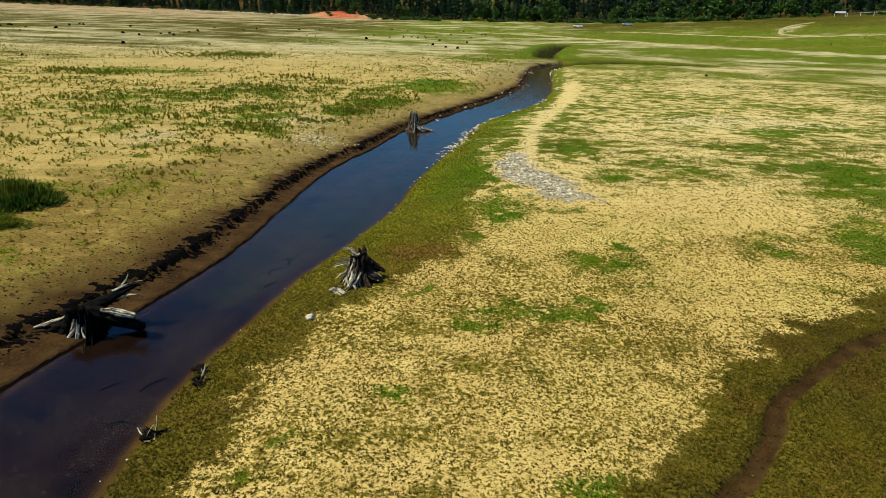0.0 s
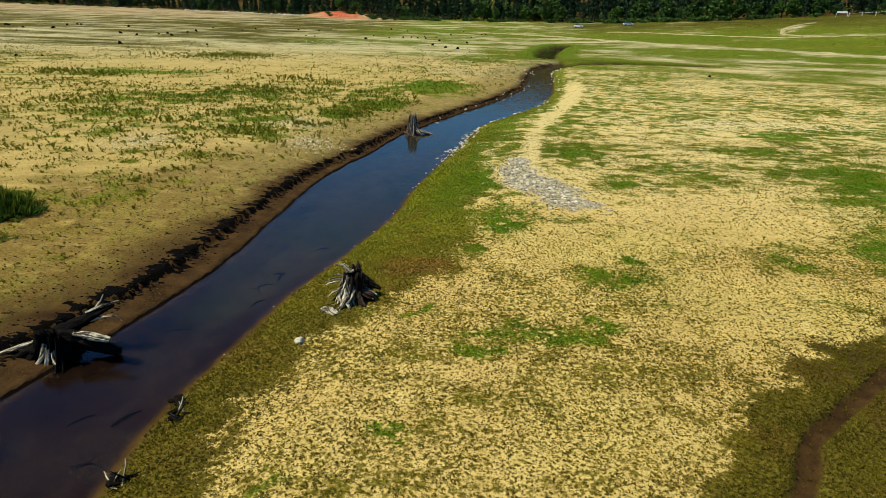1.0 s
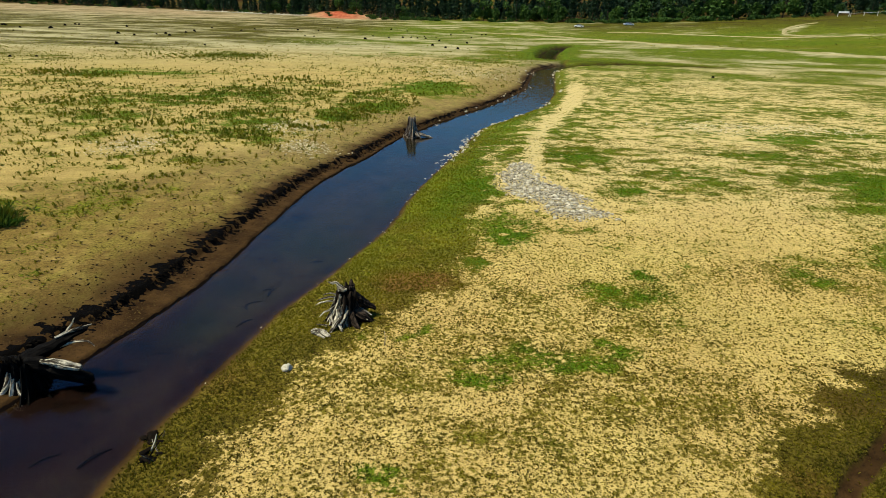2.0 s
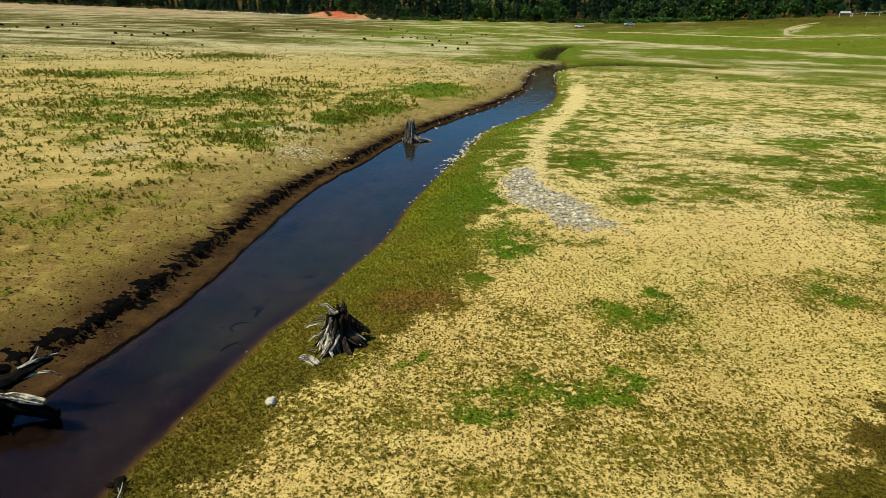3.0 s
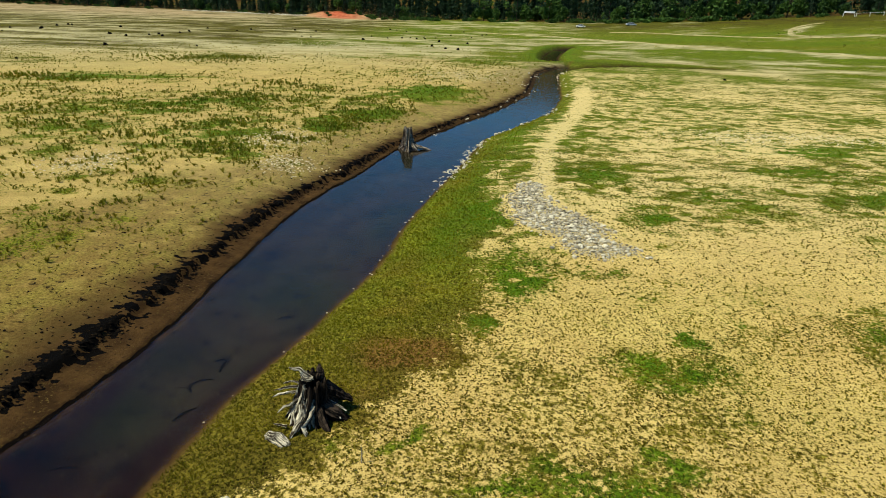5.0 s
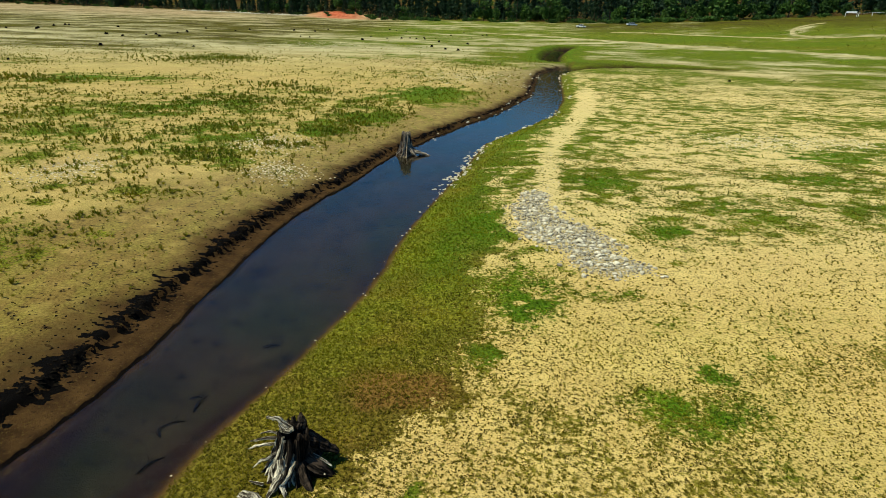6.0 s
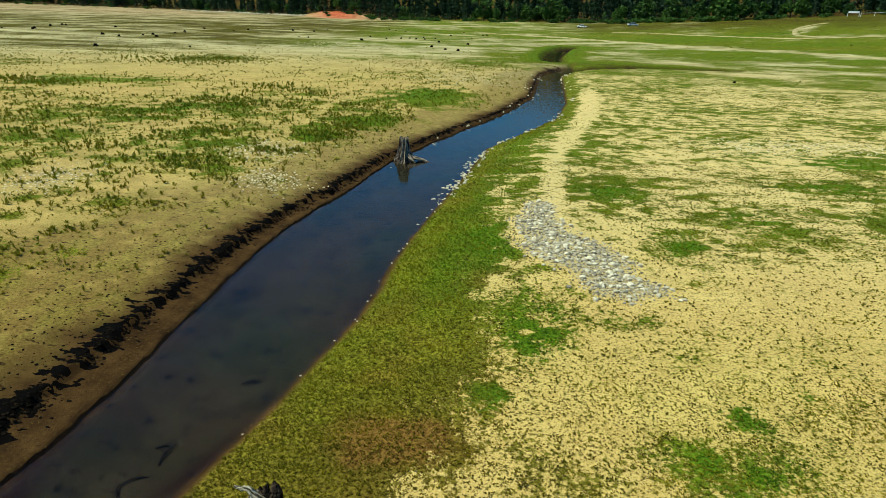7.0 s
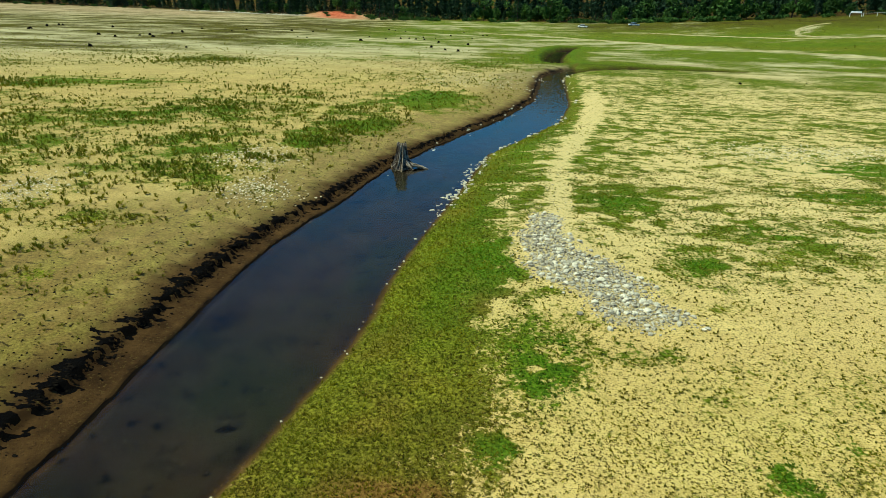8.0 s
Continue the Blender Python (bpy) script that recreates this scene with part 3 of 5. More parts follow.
def tube(path, radii, segs=10, ridges=0.18, seed=0, flat=1.0):
    """A closed tapered limb along a bent path, with a ridged skin."""
    rng = np.random.default_rng(seed)
    path = np.array(path, float)
    n = 4 * (len(path) - 1) + 1
    s, si = np.linspace(0, 1, len(path)), np.linspace(0, 1, n)
    pts = np.stack([np.interp(si, s, path[:, k]) for k in range(3)], 1)
    for _ in range(3):
        pts[1:-1] = 0.25 * pts[:-2] + 0.5 * pts[1:-1] + 0.25 * pts[2:]
    pts[1:-1] += rng.normal(0, 0.06 * max(radii), (n - 2, 3))
    rad = np.interp(si, np.linspace(0, 1, len(radii)), radii)
    tang = np.gradient(pts, axis=0)
    tang /= np.linalg.norm(tang, axis=1)[:, None]
    ref = np.array([0.1, 0.2, 1.0]) if abs(tang[:, 2]).mean() < 0.8 else np.array([1.0, 0.1, 0.0])
    u = np.cross(tang, ref)
    u /= np.linalg.norm(u, axis=1)[:, None]
    v = np.cross(tang, u)
    th = np.linspace(0, 2 * math.pi, segs, endpoint=False)
    groove = 1 + ridges * rng.normal(0, 1, segs)[None, :] * 0.8 + 0.1 * rng.normal(0, 1, (n, segs))
    ring = pts[:, None] + rad[:, None, None] * groove[..., None] * (np.cos(th)[None, :, None] * u[:, None] + flat * np.sin(th)[None, :, None] * v[:, None])
    verts = np.concatenate([ring.reshape(-1, 3), pts[:1], pts[-1:] + tang[-1:] * rad[-1] * 0.8])
    i, j = np.meshgrid(np.arange(n - 1), np.arange(segs), indexing="ij")
    a, b = i * segs + j, i * segs + (j + 1) % segs
    faces = np.stack([a, b, b + segs, a + segs], -1).reshape(-1, 4).tolist()
    c0, c1 = n * segs, n * segs + 1
    faces += [[c0, (q + 1) % segs, q] for q in range(segs)]
    faces += [[c1, (n - 1) * segs + q, (n - 1) * segs + (q + 1) % segs] for q in range(segs)]
    run = np.concatenate([[0], np.cumsum(np.linalg.norm(np.diff(pts, axis=0), axis=1))])
    flatpos = np.stack([np.cos(th)[None] * rad[:, None] + 7.3 * seed % 5, np.sin(th)[None] * rad[:, None], run[:, None] + 0 * th[None]], -1).reshape(-1, 3)
    grain = np.concatenate([flatpos, [[0, 0, 0], [0, 0, run[-1]]]])
    return verts.tolist(), faces, grain


def limb(name, path, radii, material, parent, label="", **more):
    me = bpy.data.meshes.new(name)
    verts, faces, grain = tube(path, radii, **more)
    me.from_pydata(verts, [], faces)
    me.attributes.new("grain", "FLOAT_VECTOR", "POINT").data.foreach_set("vector", np.asarray(grain, np.float32).ravel())
    me.materials.append(material)
    return part(name, me, parent, label)


def stump_trunk(radius, height, flare, seed, segs=56, rings=18, jag=0.4, crevice=0.22):
    """A hollow, fluted and broken trunk: skin, ragged rim and inner wall."""
    rng = np.random.default_rng(seed)
    th = np.linspace(0, 2 * math.pi, segs, endpoint=False)
    ph = rng.uniform(0, 6.28, 8)
    flute = sum(np.cos(k * th + ph[q]) * w for q, (k, w) in enumerate(((3, 0.09), (5, 0.10), (8, 0.08), (13, 0.07), (21, 0.05))))
    spike = np.clip(sum(np.cos(k * th + ph[q + 2]) * w for q, (k, w) in enumerate(((1, 0.35), (3, 0.3), (7, 0.25), (15, 0.3)))) + rng.normal(0, 0.18, segs), -1, 1)
    ridge = np.repeat(rng.choice([-0.75, 0.1, 0.5], segs), 1) + 0.25 * rng.normal(0, 1, segs)
    top = height * (1 - jag * (0.5 - 0.5 * spike))
    verts, faces = [], []
    for i in range(rings):
        f = i / (rings - 1)
        r = radius * (1 + flare * (1 - f) ** 3) * (1 - 0.25 * f)
        r = r * (1 + flute * (1.6 - f) + crevice * (ridge * (1.3 - 0.6 * f) + rng.normal(0, 0.08, segs)))
        twist = th + 0.25 * f
        for q in range(segs):
            verts.append((r[q] * math.cos(twist[q]), r[q] * math.sin(twist[q]), -0.12 + f * (top[q] + 0.12)))
    for f, inner in ((1.0, 0.62), (0.75, 0.45), (0.4, 0.25)):
        for q in range(segs):
            r = radius * 0.75 * inner * (1 + flute[q])
            verts.append((r * math.cos(th[q] + 0.25), r * math.sin(th[q] + 0.25), top[q] * f * (0.92 if f == 1 else 1) - 0.02))
    n = rings + 3
    for i in range(n - 1):
        for q in range(segs):
            a, b = i * segs + q, i * segs + (q + 1) % segs
            faces.append((a, b, b + segs, a + segs))
    verts.append((0, 0, height * 0.2))
    faces += [((n - 1) * segs + q, (n - 1) * segs + (q + 1) % segs, len(verts) - 1) for q in range(segs)]
    return verts, faces


def trunk_part(parent, material, label="", **more):
    me = bpy.data.meshes.new("trunk")
    verts, faces = stump_trunk(**more)
    me.from_pydata(verts, [], faces)
    me.attributes.new("grain", "FLOAT_VECTOR", "POINT").data.foreach_set("vector", np.asarray(verts, np.float32).ravel())
    me.materials.append(material)
    return part("trunk", me, parent, label)


ICO_V, ICO_F = None, None


def rock_cloud(centres, sizes, rng, squash=0.6, rough=0.28, along=None):
    """Many uneven stones: verts and triangles."""
    global ICO_V, ICO_F
    if ICO_V is None:
        bm = bmesh.new()
        bmesh.ops.create_icosphere(bm, subdivisions=1, radius=1.0)
        bm.verts.ensure_lookup_table()
        ICO_V = np.array([v.co[:] for v in bm.verts])
        bm.verts.index_update()
        ICO_F = np.array([[v.index for v in f.verts] for f in bm.faces])
        bm.free()
    n, k = len(centres), len(ICO_V)
    sc = sizes[:, None] * np.stack([rng.uniform(0.75, 1.3, n), rng.uniform(0.7, 1.1, n), rng.uniform(0.6, 1.1, n) * squash], 1)
    v = ICO_V[None] * (1 + rough * rng.normal(0, 0.6, (n, k, 1))) * sc[:, None]
    a = rng.uniform(0, 6.28, n)
    if along:
        v, a = v * (along[0], along[1], 1), rng.normal(0.1, 0.35, n)
    c, s = np.cos(a)[:, None], np.sin(a)[:, None]
    v = np.stack([v[..., 0] * c - v[..., 1] * s, v[..., 0] * s + v[..., 1] * c, v[..., 2]], -1) + np.asarray(centres)[:, None]
    f = ICO_F[None] + (np.arange(n) * k)[:, None, None]
    return v.reshape(-1, 3), f.reshape(-1, 3)


def tuft_mesh(name, x, y, size, height, leaves, spread, width, tone, material, rng, rust=None, wet=None):
    """Plants of many bent leaves, each leaf a kite of two triangles."""
    n = len(x)
    z = ground_height(x, y)
    a = rng.uniform(0, 6.28, (n, leaves))
    lean = spread * rng.uniform(0.25, 1.0, (n, leaves))
    tipr = size[:, None] * lean
    tiph = height[:, None] * rng.uniform(0.45, 1.0, (n, leaves)) * np.sqrt(np.clip(1.15 - lean ** 2 * 0.8, 0.15, 1))
    base = size[:, None] * 0.22 * rng.uniform(0, 1, (n, leaves))
    ca, sa = np.cos(a), np.sin(a)
    b2 = rng.uniform(0, 6.28, (n, leaves))
    bx, by = x[:, None] + base * np.cos(b2), y[:, None] + base * np.sin(b2)
    zz = z[:, None] + 0 * a
    w = width * size[:, None] * rng.uniform(0.6, 1.3, (n, leaves))
    mx, my, mz = bx + 0.45 * tipr * ca, by + 0.45 * tipr * sa, zz + 0.62 * tiph
    verts = np.stack([np.stack([bx, by, zz - 0.01], -1), np.stack([mx - w * sa, my + w * ca, mz], -1), np.stack([bx + tipr * ca, by + tipr * sa, zz + tiph], -1), np.stack([mx + w * sa, my - w * ca, mz], -1)], 2)
    m = n * leaves
    idx = np.arange(m * 4).reshape(m, 4)
    faces = np.concatenate([idx[:, [0, 1, 2]], idx[:, [0, 2, 3]]])
    tones = np.repeat(np.clip(tone[:, None] + rng.normal(0, 0.12, (n, leaves)), 0, 1).ravel(), 4)
    return mesh_from(name, verts.reshape(-1, 3), faces, material, attrs={"tone": tones, "rust": np.repeat(0 * x if rust is None else rust, 4 * leaves), "wet": np.repeat(0 * x if wet is None else wet, 4 * leaves)})


# ---- ground and water ----
def spread_axis(inner_a, inner_b, step, outer_a, outer_b, growth):
    mid = np.arange(inner_a, inner_b + step / 2, step)
    up, s = [mid[-1]], step
    while up[-1] < outer_b:
        s *= growth
        up.append(up[-1] + s)
    down, s = [mid[0]], step
    while down[-1] > outer_a:
        s *= growth
        down.append(down[-1] - s)
    return np.concatenate([down[:0:-1], mid, up[1:]])


gxs, gys = spread_axis(-11.5, 9, 0.1, -2200, 2200, 1.050), spread_axis(6, 42, 0.1, -300, 2400, 1.029)
GX, GY = np.meshgrid(gxs, gys)
gi, gj = np.meshgrid(np.arange(len(gys) - 1), np.arange(len(gxs) - 1), indexing="ij")
ga = (gi * len(gxs) + gj).ravel()
gfaces = np.stack([ga, ga + 1, ga + 1 + len(gxs), ga + len(gxs)], 1)
flatx, flaty = GX.ravel(), GY.ravel()
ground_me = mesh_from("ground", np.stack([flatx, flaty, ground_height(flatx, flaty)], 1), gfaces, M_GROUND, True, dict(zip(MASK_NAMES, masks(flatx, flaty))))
ground = tagged(new("ground", ground_me), "dry sandy lakebed with patchy olive and green low plants", "ground", kind="structure")

ys = np.concatenate([np.arange(-60, 60, 0.5), np.arange(60, 112.1, 1.0)])
wl, wr = left_edge(ys) - 0.7, right_edge(ys) + 0.7
cols = np.linspace(0, 1, 9)
wv = np.stack([wl[:, None] + (wr - wl)[:, None] * cols, ys[:, None] + 0 * cols, WATER + 0 * ys[:, None] + 0 * cols], -1)
wi, wj = np.meshgrid(np.arange(len(ys) - 1), np.arange(8), indexing="ij")
wa = (wi * 9 + wj).ravel()
water = tagged(new("water", mesh_from("water", wv.reshape(-1, 3), np.stack([wa, wa + 1, wa + 10, wa + 9], 1), M_WATER, True)), "shallow still stream over dark muddy bed", "stream", kind="structure")
water.visible_shadow = False


def ribbon(points, half, z, label, category):
    """A strip of still water along a plan line."""
    p = np.array(points, float)
    t = np.gradient(p, axis=0)
    side = np.stack([-t[:, 1], t[:, 0]], 1) / np.linalg.norm(t, axis=1)[:, None]
    v = np.concatenate([p + half * side, p - half * side])
    k = len(p)
    ob = tagged(new("water", mesh_from("water", np.column_stack([v, np.full(2 * k, z)]), np.array([[i, i + k, i + k + 1, i + 1] for i in range(k - 1)]), M_WATER)), label, category, kind="structure")
    ob.visible_shadow = False


ribbon(ARM, 1.6, WATER - 0.03, "narrow side channel of still shallow water", "stream")
ribbon(GULLY[1:5], 1.3, WATER - 0.2, "dark still water in a grassy gully", "stream")


# ---- plants on the ground ----
rng = np.random.default_rng(7)


def sow(x0, x1, y0, y1, density, side):
    n = int((x1 - x0) * (y1 - y0) * density)
    x, y = rng.uniform(x0, x1, n), rng.uniform(y0, y1, n)
    # only the wedge that opens ahead of the camera
    keep = np.abs(x) < 4.5 + 0.86 * np.maximum(y, 6)
    keep &= (x - right_edge(y) > 0.15) if side == "right" else (left_edge(y) - x > 0.9)
    x, y = x[keep], y[keep]
    m = masks(x, y)
    cover, tone, rust, mud, wet = *m[:4], m[-1]
    ok = rng.uniform(0, 1, len(x)) < np.clip((cover * 1.15 - 0.12) if side == "right" else (cover * 1.35 - 0.22), 0.0, 1) * (1 - 0.9 * np.clip(mud * 1.5, 0, 1)) * (1 - 0.95 * smooth(70, 165, y))
    return x[ok], y[ok], cover[ok], np.clip(tone[ok] - 0.15 * rust[ok], 0, 1), rust[ok], wet[ok]


def low_plants(name, bands, label):
    meshes = []
    for x0, x1, y0, y1, density, size in bands:
        x, y, cover, tone, rust, wet = sow(x0, x1, y0, y1, density, "right")
        k = rng.uniform(0, 1, len(x)) < 1 - 0.88 * smooth(0.6, 0.92, cover)
        x, y, tone, rust, wet = x[k], y[k], tone[k], rust[k], wet[k]
        s = size * rng.uniform(0.6, 1.4, len(x))
        ob = tagged(new(name, tuft_mesh(name, x, y, s, s * rng.uniform(0.45, 0.9, len(x)), 4, 1.0, 0.29, tone, M_MAT, rng, rust, wet)), label, "ground plants", kind="stuff")
        meshes.append(ob)
    return meshes


low_plants("low_plants", [(-8, 14, -8, 5.5, 90, 0.05), (-6, 14, 5.5, 12, 560, 0.038), (-5, 20, 12, 20, 390, 0.044), (-4, 34, 20, 40, 120, 0.060), (0, 70, 40, 80, 16, 0.085), (5, 130, 80, 190, 1.3, 0.13), (30, 230, 170, 300, 3.5, 0.42)], "low olive-green mat plants on dry sand")


def short_grass(name, bands, label):
    for x0, x1, y0, y1, density, size in bands:
        x, y, cover, tone, rust, wet = sow(x0, x1, y0, y1, density, "right")
        k = rng.uniform(0, 1, len(x)) < smooth(0.55, 0.92, cover)
        x, y, tone, rust, wet = x[k], y[k], tone[k], rust[k], wet[k]
        s = size * rng.uniform(0.6, 1.4, len(x))
        tagged(new(name, tuft_mesh(name, x, y, s, s * rng.uniform(0.8, 1.5, len(x)), 4, 0.9, 0.18, tone, M_GRASS, rng, rust, wet)), label, "grass", kind="stuff")


short_grass("short_grass", [(-8, 14, -8, 5.5, 90, 0.05), (-6, 14, 5.5, 12, 420, 0.042), (-5, 16, 12, 20, 380, 0.042), (-3, 24, 20, 32, 170, 0.055), (-1, 26, 32, 56, 50, 0.085)], "short olive grass on damp ground beside the stream")


def weeds(name, bands, label):
    for x0, x1, y0, y1, density, size, height in bands:
        x, y, cover, tone, rust, wet = sow(x0, x1, y0, y1, density, "left")
        s = size * rng.uniform(0.5, 1.5, len(x))
        tagged(new(name, tuft_mesh(name, x, y, s, height * rng.uniform(0.4, 1.5, len(x)), 9, 0.9, 0.16, tone, M_WEED, rng)), label, "weeds", kind="stuff")


weeds("weeds", [(-26, -5, 12, 30, 50, 0.06, 0.07), (-26, -5, 16, 34, 7, 0.12, 0.17), (-42, -3, 28, 56, 7.5, 0.15, 0.22), (-42, -3, 28, 56, 18, 0.08, 0.09), (-75, 8, 56, 100, 6, 0.13, 0.18), (-130, 20, 100, 170, 1.0, 0.18, 0.2)], "upright green weeds scattered on dry sand")


# the denser stands of weeds: place, spread, share
STANDS = [(-39.1, 61.2, 1.6, 90, 0.32), (-41.1, 62.5, 1.3, 60, 0.32), (-34.6, 60.5, 1.3, 60, 0.32), (-36.4, 88.2, 4.0, 200, 0.32), (-31.4, 89.7, 3.6, 150, 0.32), (-17.7, 52.8, 2.2, 130, 0.24), (-17.1, 54.8, 1.8, 80, 0.24), (-16.4, 63.0, 2.2, 80, 0.32), (-11.8, 59.9, 1.6, 70, 0.24), (-11.3, 35.2, 0.7, 60, 0.24), (-12.9, 35.8, 0.55, 36, 0.24), (-9.3, 38.2, 0.6, 50, 0.24),
           (-7.9, 43.3, 0.9, 80, 0.24), (-7.0, 45.7, 0.8, 60, 0.24), (-27.8, 44.0, 1.6, 60, 0.24), (-18.8, 37.2, 0.7, 30, 0.24), (-16.8, 37.6, 0.55, 26, 0.24), (-23.1, 39.6, 1.0, 40, 0.24), (-15.7, 40.3, 0.8, 34, 0.24), (-14.0, 42.4, 1.0, 44, 0.24), (-12.1, 25.9, 0.4, 24, 0.16), (-12.4, 24.2, 0.45, 24, 0.16), (-21.1, 46.8, 1.6, 60, 0.24), (-7.7, 54.3, 1.2, 40, 0.24)]


def weed_stand(cx, cy, spread, count, height):
    x, y = cx + rng.normal(0, 1.0, count) * spread, cy + rng.normal(0, 1.0, count) * spread * 0.9
    ok = left_edge(y) - x > 1.2
    x, y = x[ok], y[ok]
    s = height * 0.75 * rng.uniform(0.5, 1.4, len(x))
    tagged(new("weeds", tuft_mesh("weeds", x, y, s, height * rng.uniform(0.5, 1.4, len(x)), 9, 0.85, 0.17, np.clip(rng.normal(0.6, 0.2, len(x)), 0, 1), M_WEED, rng)), "dense stand of dark green weeds on the lakebed", "weeds", kind="stuff")


for stand in STANDS:
    weed_stand(*stand)


# ---- stumps and driftwood ----
def near_stump():
    s = thing("tree_stump", -2.3, 15.22, gz(-2.3, 15.22) - 0.02, "broken tree stump on grass, bleached flank pale, shaded side coloured black", "tree stump", "old stumps")
    # core is near black: the stump's own shade lies in its colour
    trunk_part(s, M_SHADED_WOOD, "core with shade in its dark colour", radius=0.30, height=0.94, flare=0.85, seed=3, jag=0.34, crevice=0.26)
    rr = random.Random(17)
    # bleached strands down the sunlit flank into the roots, pale as if lit
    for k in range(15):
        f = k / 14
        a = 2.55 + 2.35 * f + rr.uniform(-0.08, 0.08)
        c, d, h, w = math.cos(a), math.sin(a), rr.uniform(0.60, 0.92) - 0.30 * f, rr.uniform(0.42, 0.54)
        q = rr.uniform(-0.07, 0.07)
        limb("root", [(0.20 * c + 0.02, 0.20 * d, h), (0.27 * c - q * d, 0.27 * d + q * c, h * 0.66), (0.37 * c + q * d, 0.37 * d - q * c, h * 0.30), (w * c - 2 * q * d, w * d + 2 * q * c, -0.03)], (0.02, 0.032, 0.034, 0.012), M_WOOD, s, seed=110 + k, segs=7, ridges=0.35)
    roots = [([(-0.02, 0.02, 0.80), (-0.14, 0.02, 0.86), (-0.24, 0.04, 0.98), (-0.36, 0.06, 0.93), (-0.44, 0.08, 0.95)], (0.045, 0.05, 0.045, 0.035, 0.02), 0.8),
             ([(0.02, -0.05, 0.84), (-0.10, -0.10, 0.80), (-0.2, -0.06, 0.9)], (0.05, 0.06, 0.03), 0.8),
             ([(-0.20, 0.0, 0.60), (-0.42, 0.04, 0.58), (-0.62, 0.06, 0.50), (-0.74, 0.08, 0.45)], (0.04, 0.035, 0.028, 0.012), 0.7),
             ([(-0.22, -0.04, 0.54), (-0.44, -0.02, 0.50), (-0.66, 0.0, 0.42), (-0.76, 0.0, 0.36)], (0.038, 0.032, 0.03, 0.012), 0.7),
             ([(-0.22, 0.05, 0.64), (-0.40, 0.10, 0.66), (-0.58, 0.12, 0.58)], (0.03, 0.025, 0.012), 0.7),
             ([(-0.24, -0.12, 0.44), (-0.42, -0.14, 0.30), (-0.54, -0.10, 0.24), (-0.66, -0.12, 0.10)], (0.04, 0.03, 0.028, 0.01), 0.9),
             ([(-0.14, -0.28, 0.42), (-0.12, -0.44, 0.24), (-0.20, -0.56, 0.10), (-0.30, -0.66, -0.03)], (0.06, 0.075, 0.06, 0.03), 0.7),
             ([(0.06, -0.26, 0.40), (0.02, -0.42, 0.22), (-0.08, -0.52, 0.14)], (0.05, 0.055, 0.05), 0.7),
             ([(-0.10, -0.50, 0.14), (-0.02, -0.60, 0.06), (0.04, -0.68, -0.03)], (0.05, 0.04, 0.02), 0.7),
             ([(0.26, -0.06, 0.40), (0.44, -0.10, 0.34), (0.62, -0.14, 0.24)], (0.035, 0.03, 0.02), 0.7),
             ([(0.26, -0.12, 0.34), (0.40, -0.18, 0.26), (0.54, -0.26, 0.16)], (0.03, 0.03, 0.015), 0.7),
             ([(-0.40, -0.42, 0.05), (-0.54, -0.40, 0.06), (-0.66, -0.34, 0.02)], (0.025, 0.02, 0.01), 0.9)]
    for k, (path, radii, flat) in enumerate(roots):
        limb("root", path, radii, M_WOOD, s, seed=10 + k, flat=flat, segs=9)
    # limbs away from the sun, their shade painted as near-black wood
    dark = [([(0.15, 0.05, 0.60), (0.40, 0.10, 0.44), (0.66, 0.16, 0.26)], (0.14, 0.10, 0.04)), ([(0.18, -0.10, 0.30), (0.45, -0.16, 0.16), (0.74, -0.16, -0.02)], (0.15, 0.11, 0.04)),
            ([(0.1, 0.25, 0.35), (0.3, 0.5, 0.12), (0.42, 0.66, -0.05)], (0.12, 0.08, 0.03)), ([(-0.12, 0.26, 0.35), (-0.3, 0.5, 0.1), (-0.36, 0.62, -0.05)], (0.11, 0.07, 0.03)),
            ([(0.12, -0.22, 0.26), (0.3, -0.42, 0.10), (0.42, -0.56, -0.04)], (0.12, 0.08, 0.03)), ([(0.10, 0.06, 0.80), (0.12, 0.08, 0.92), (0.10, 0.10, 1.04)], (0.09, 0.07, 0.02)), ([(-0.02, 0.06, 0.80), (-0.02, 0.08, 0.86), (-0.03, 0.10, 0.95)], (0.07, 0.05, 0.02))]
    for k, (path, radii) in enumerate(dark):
        limb("root", path, radii, M_SHADED_WOOD, s, "limb on the shaded side, shade in its dark colour", seed=40 + k, segs=9)
    slab = thing("wood_slab", -2.78, 14.5, gz(-2.78, 14.5), "pale flat slab of broken driftwood on grass", "driftwood", turn=-25)
    limb("board", [(-0.24, 0.02, 0.03), (0.0, 0.0, 0.07), (0.26, -0.03, 0.04)], (0.10, 0.13, 0.08), M_WOOD, slab, seed=31, flat=0.4)
    limb("splinter", [(-0.2, -0.08, 0.02), (0.02, -0.1, 0.04), (0.2, -0.12, 0.02)], (0.02, 0.03, 0.015), M_WOOD, slab, seed=32)
    return s


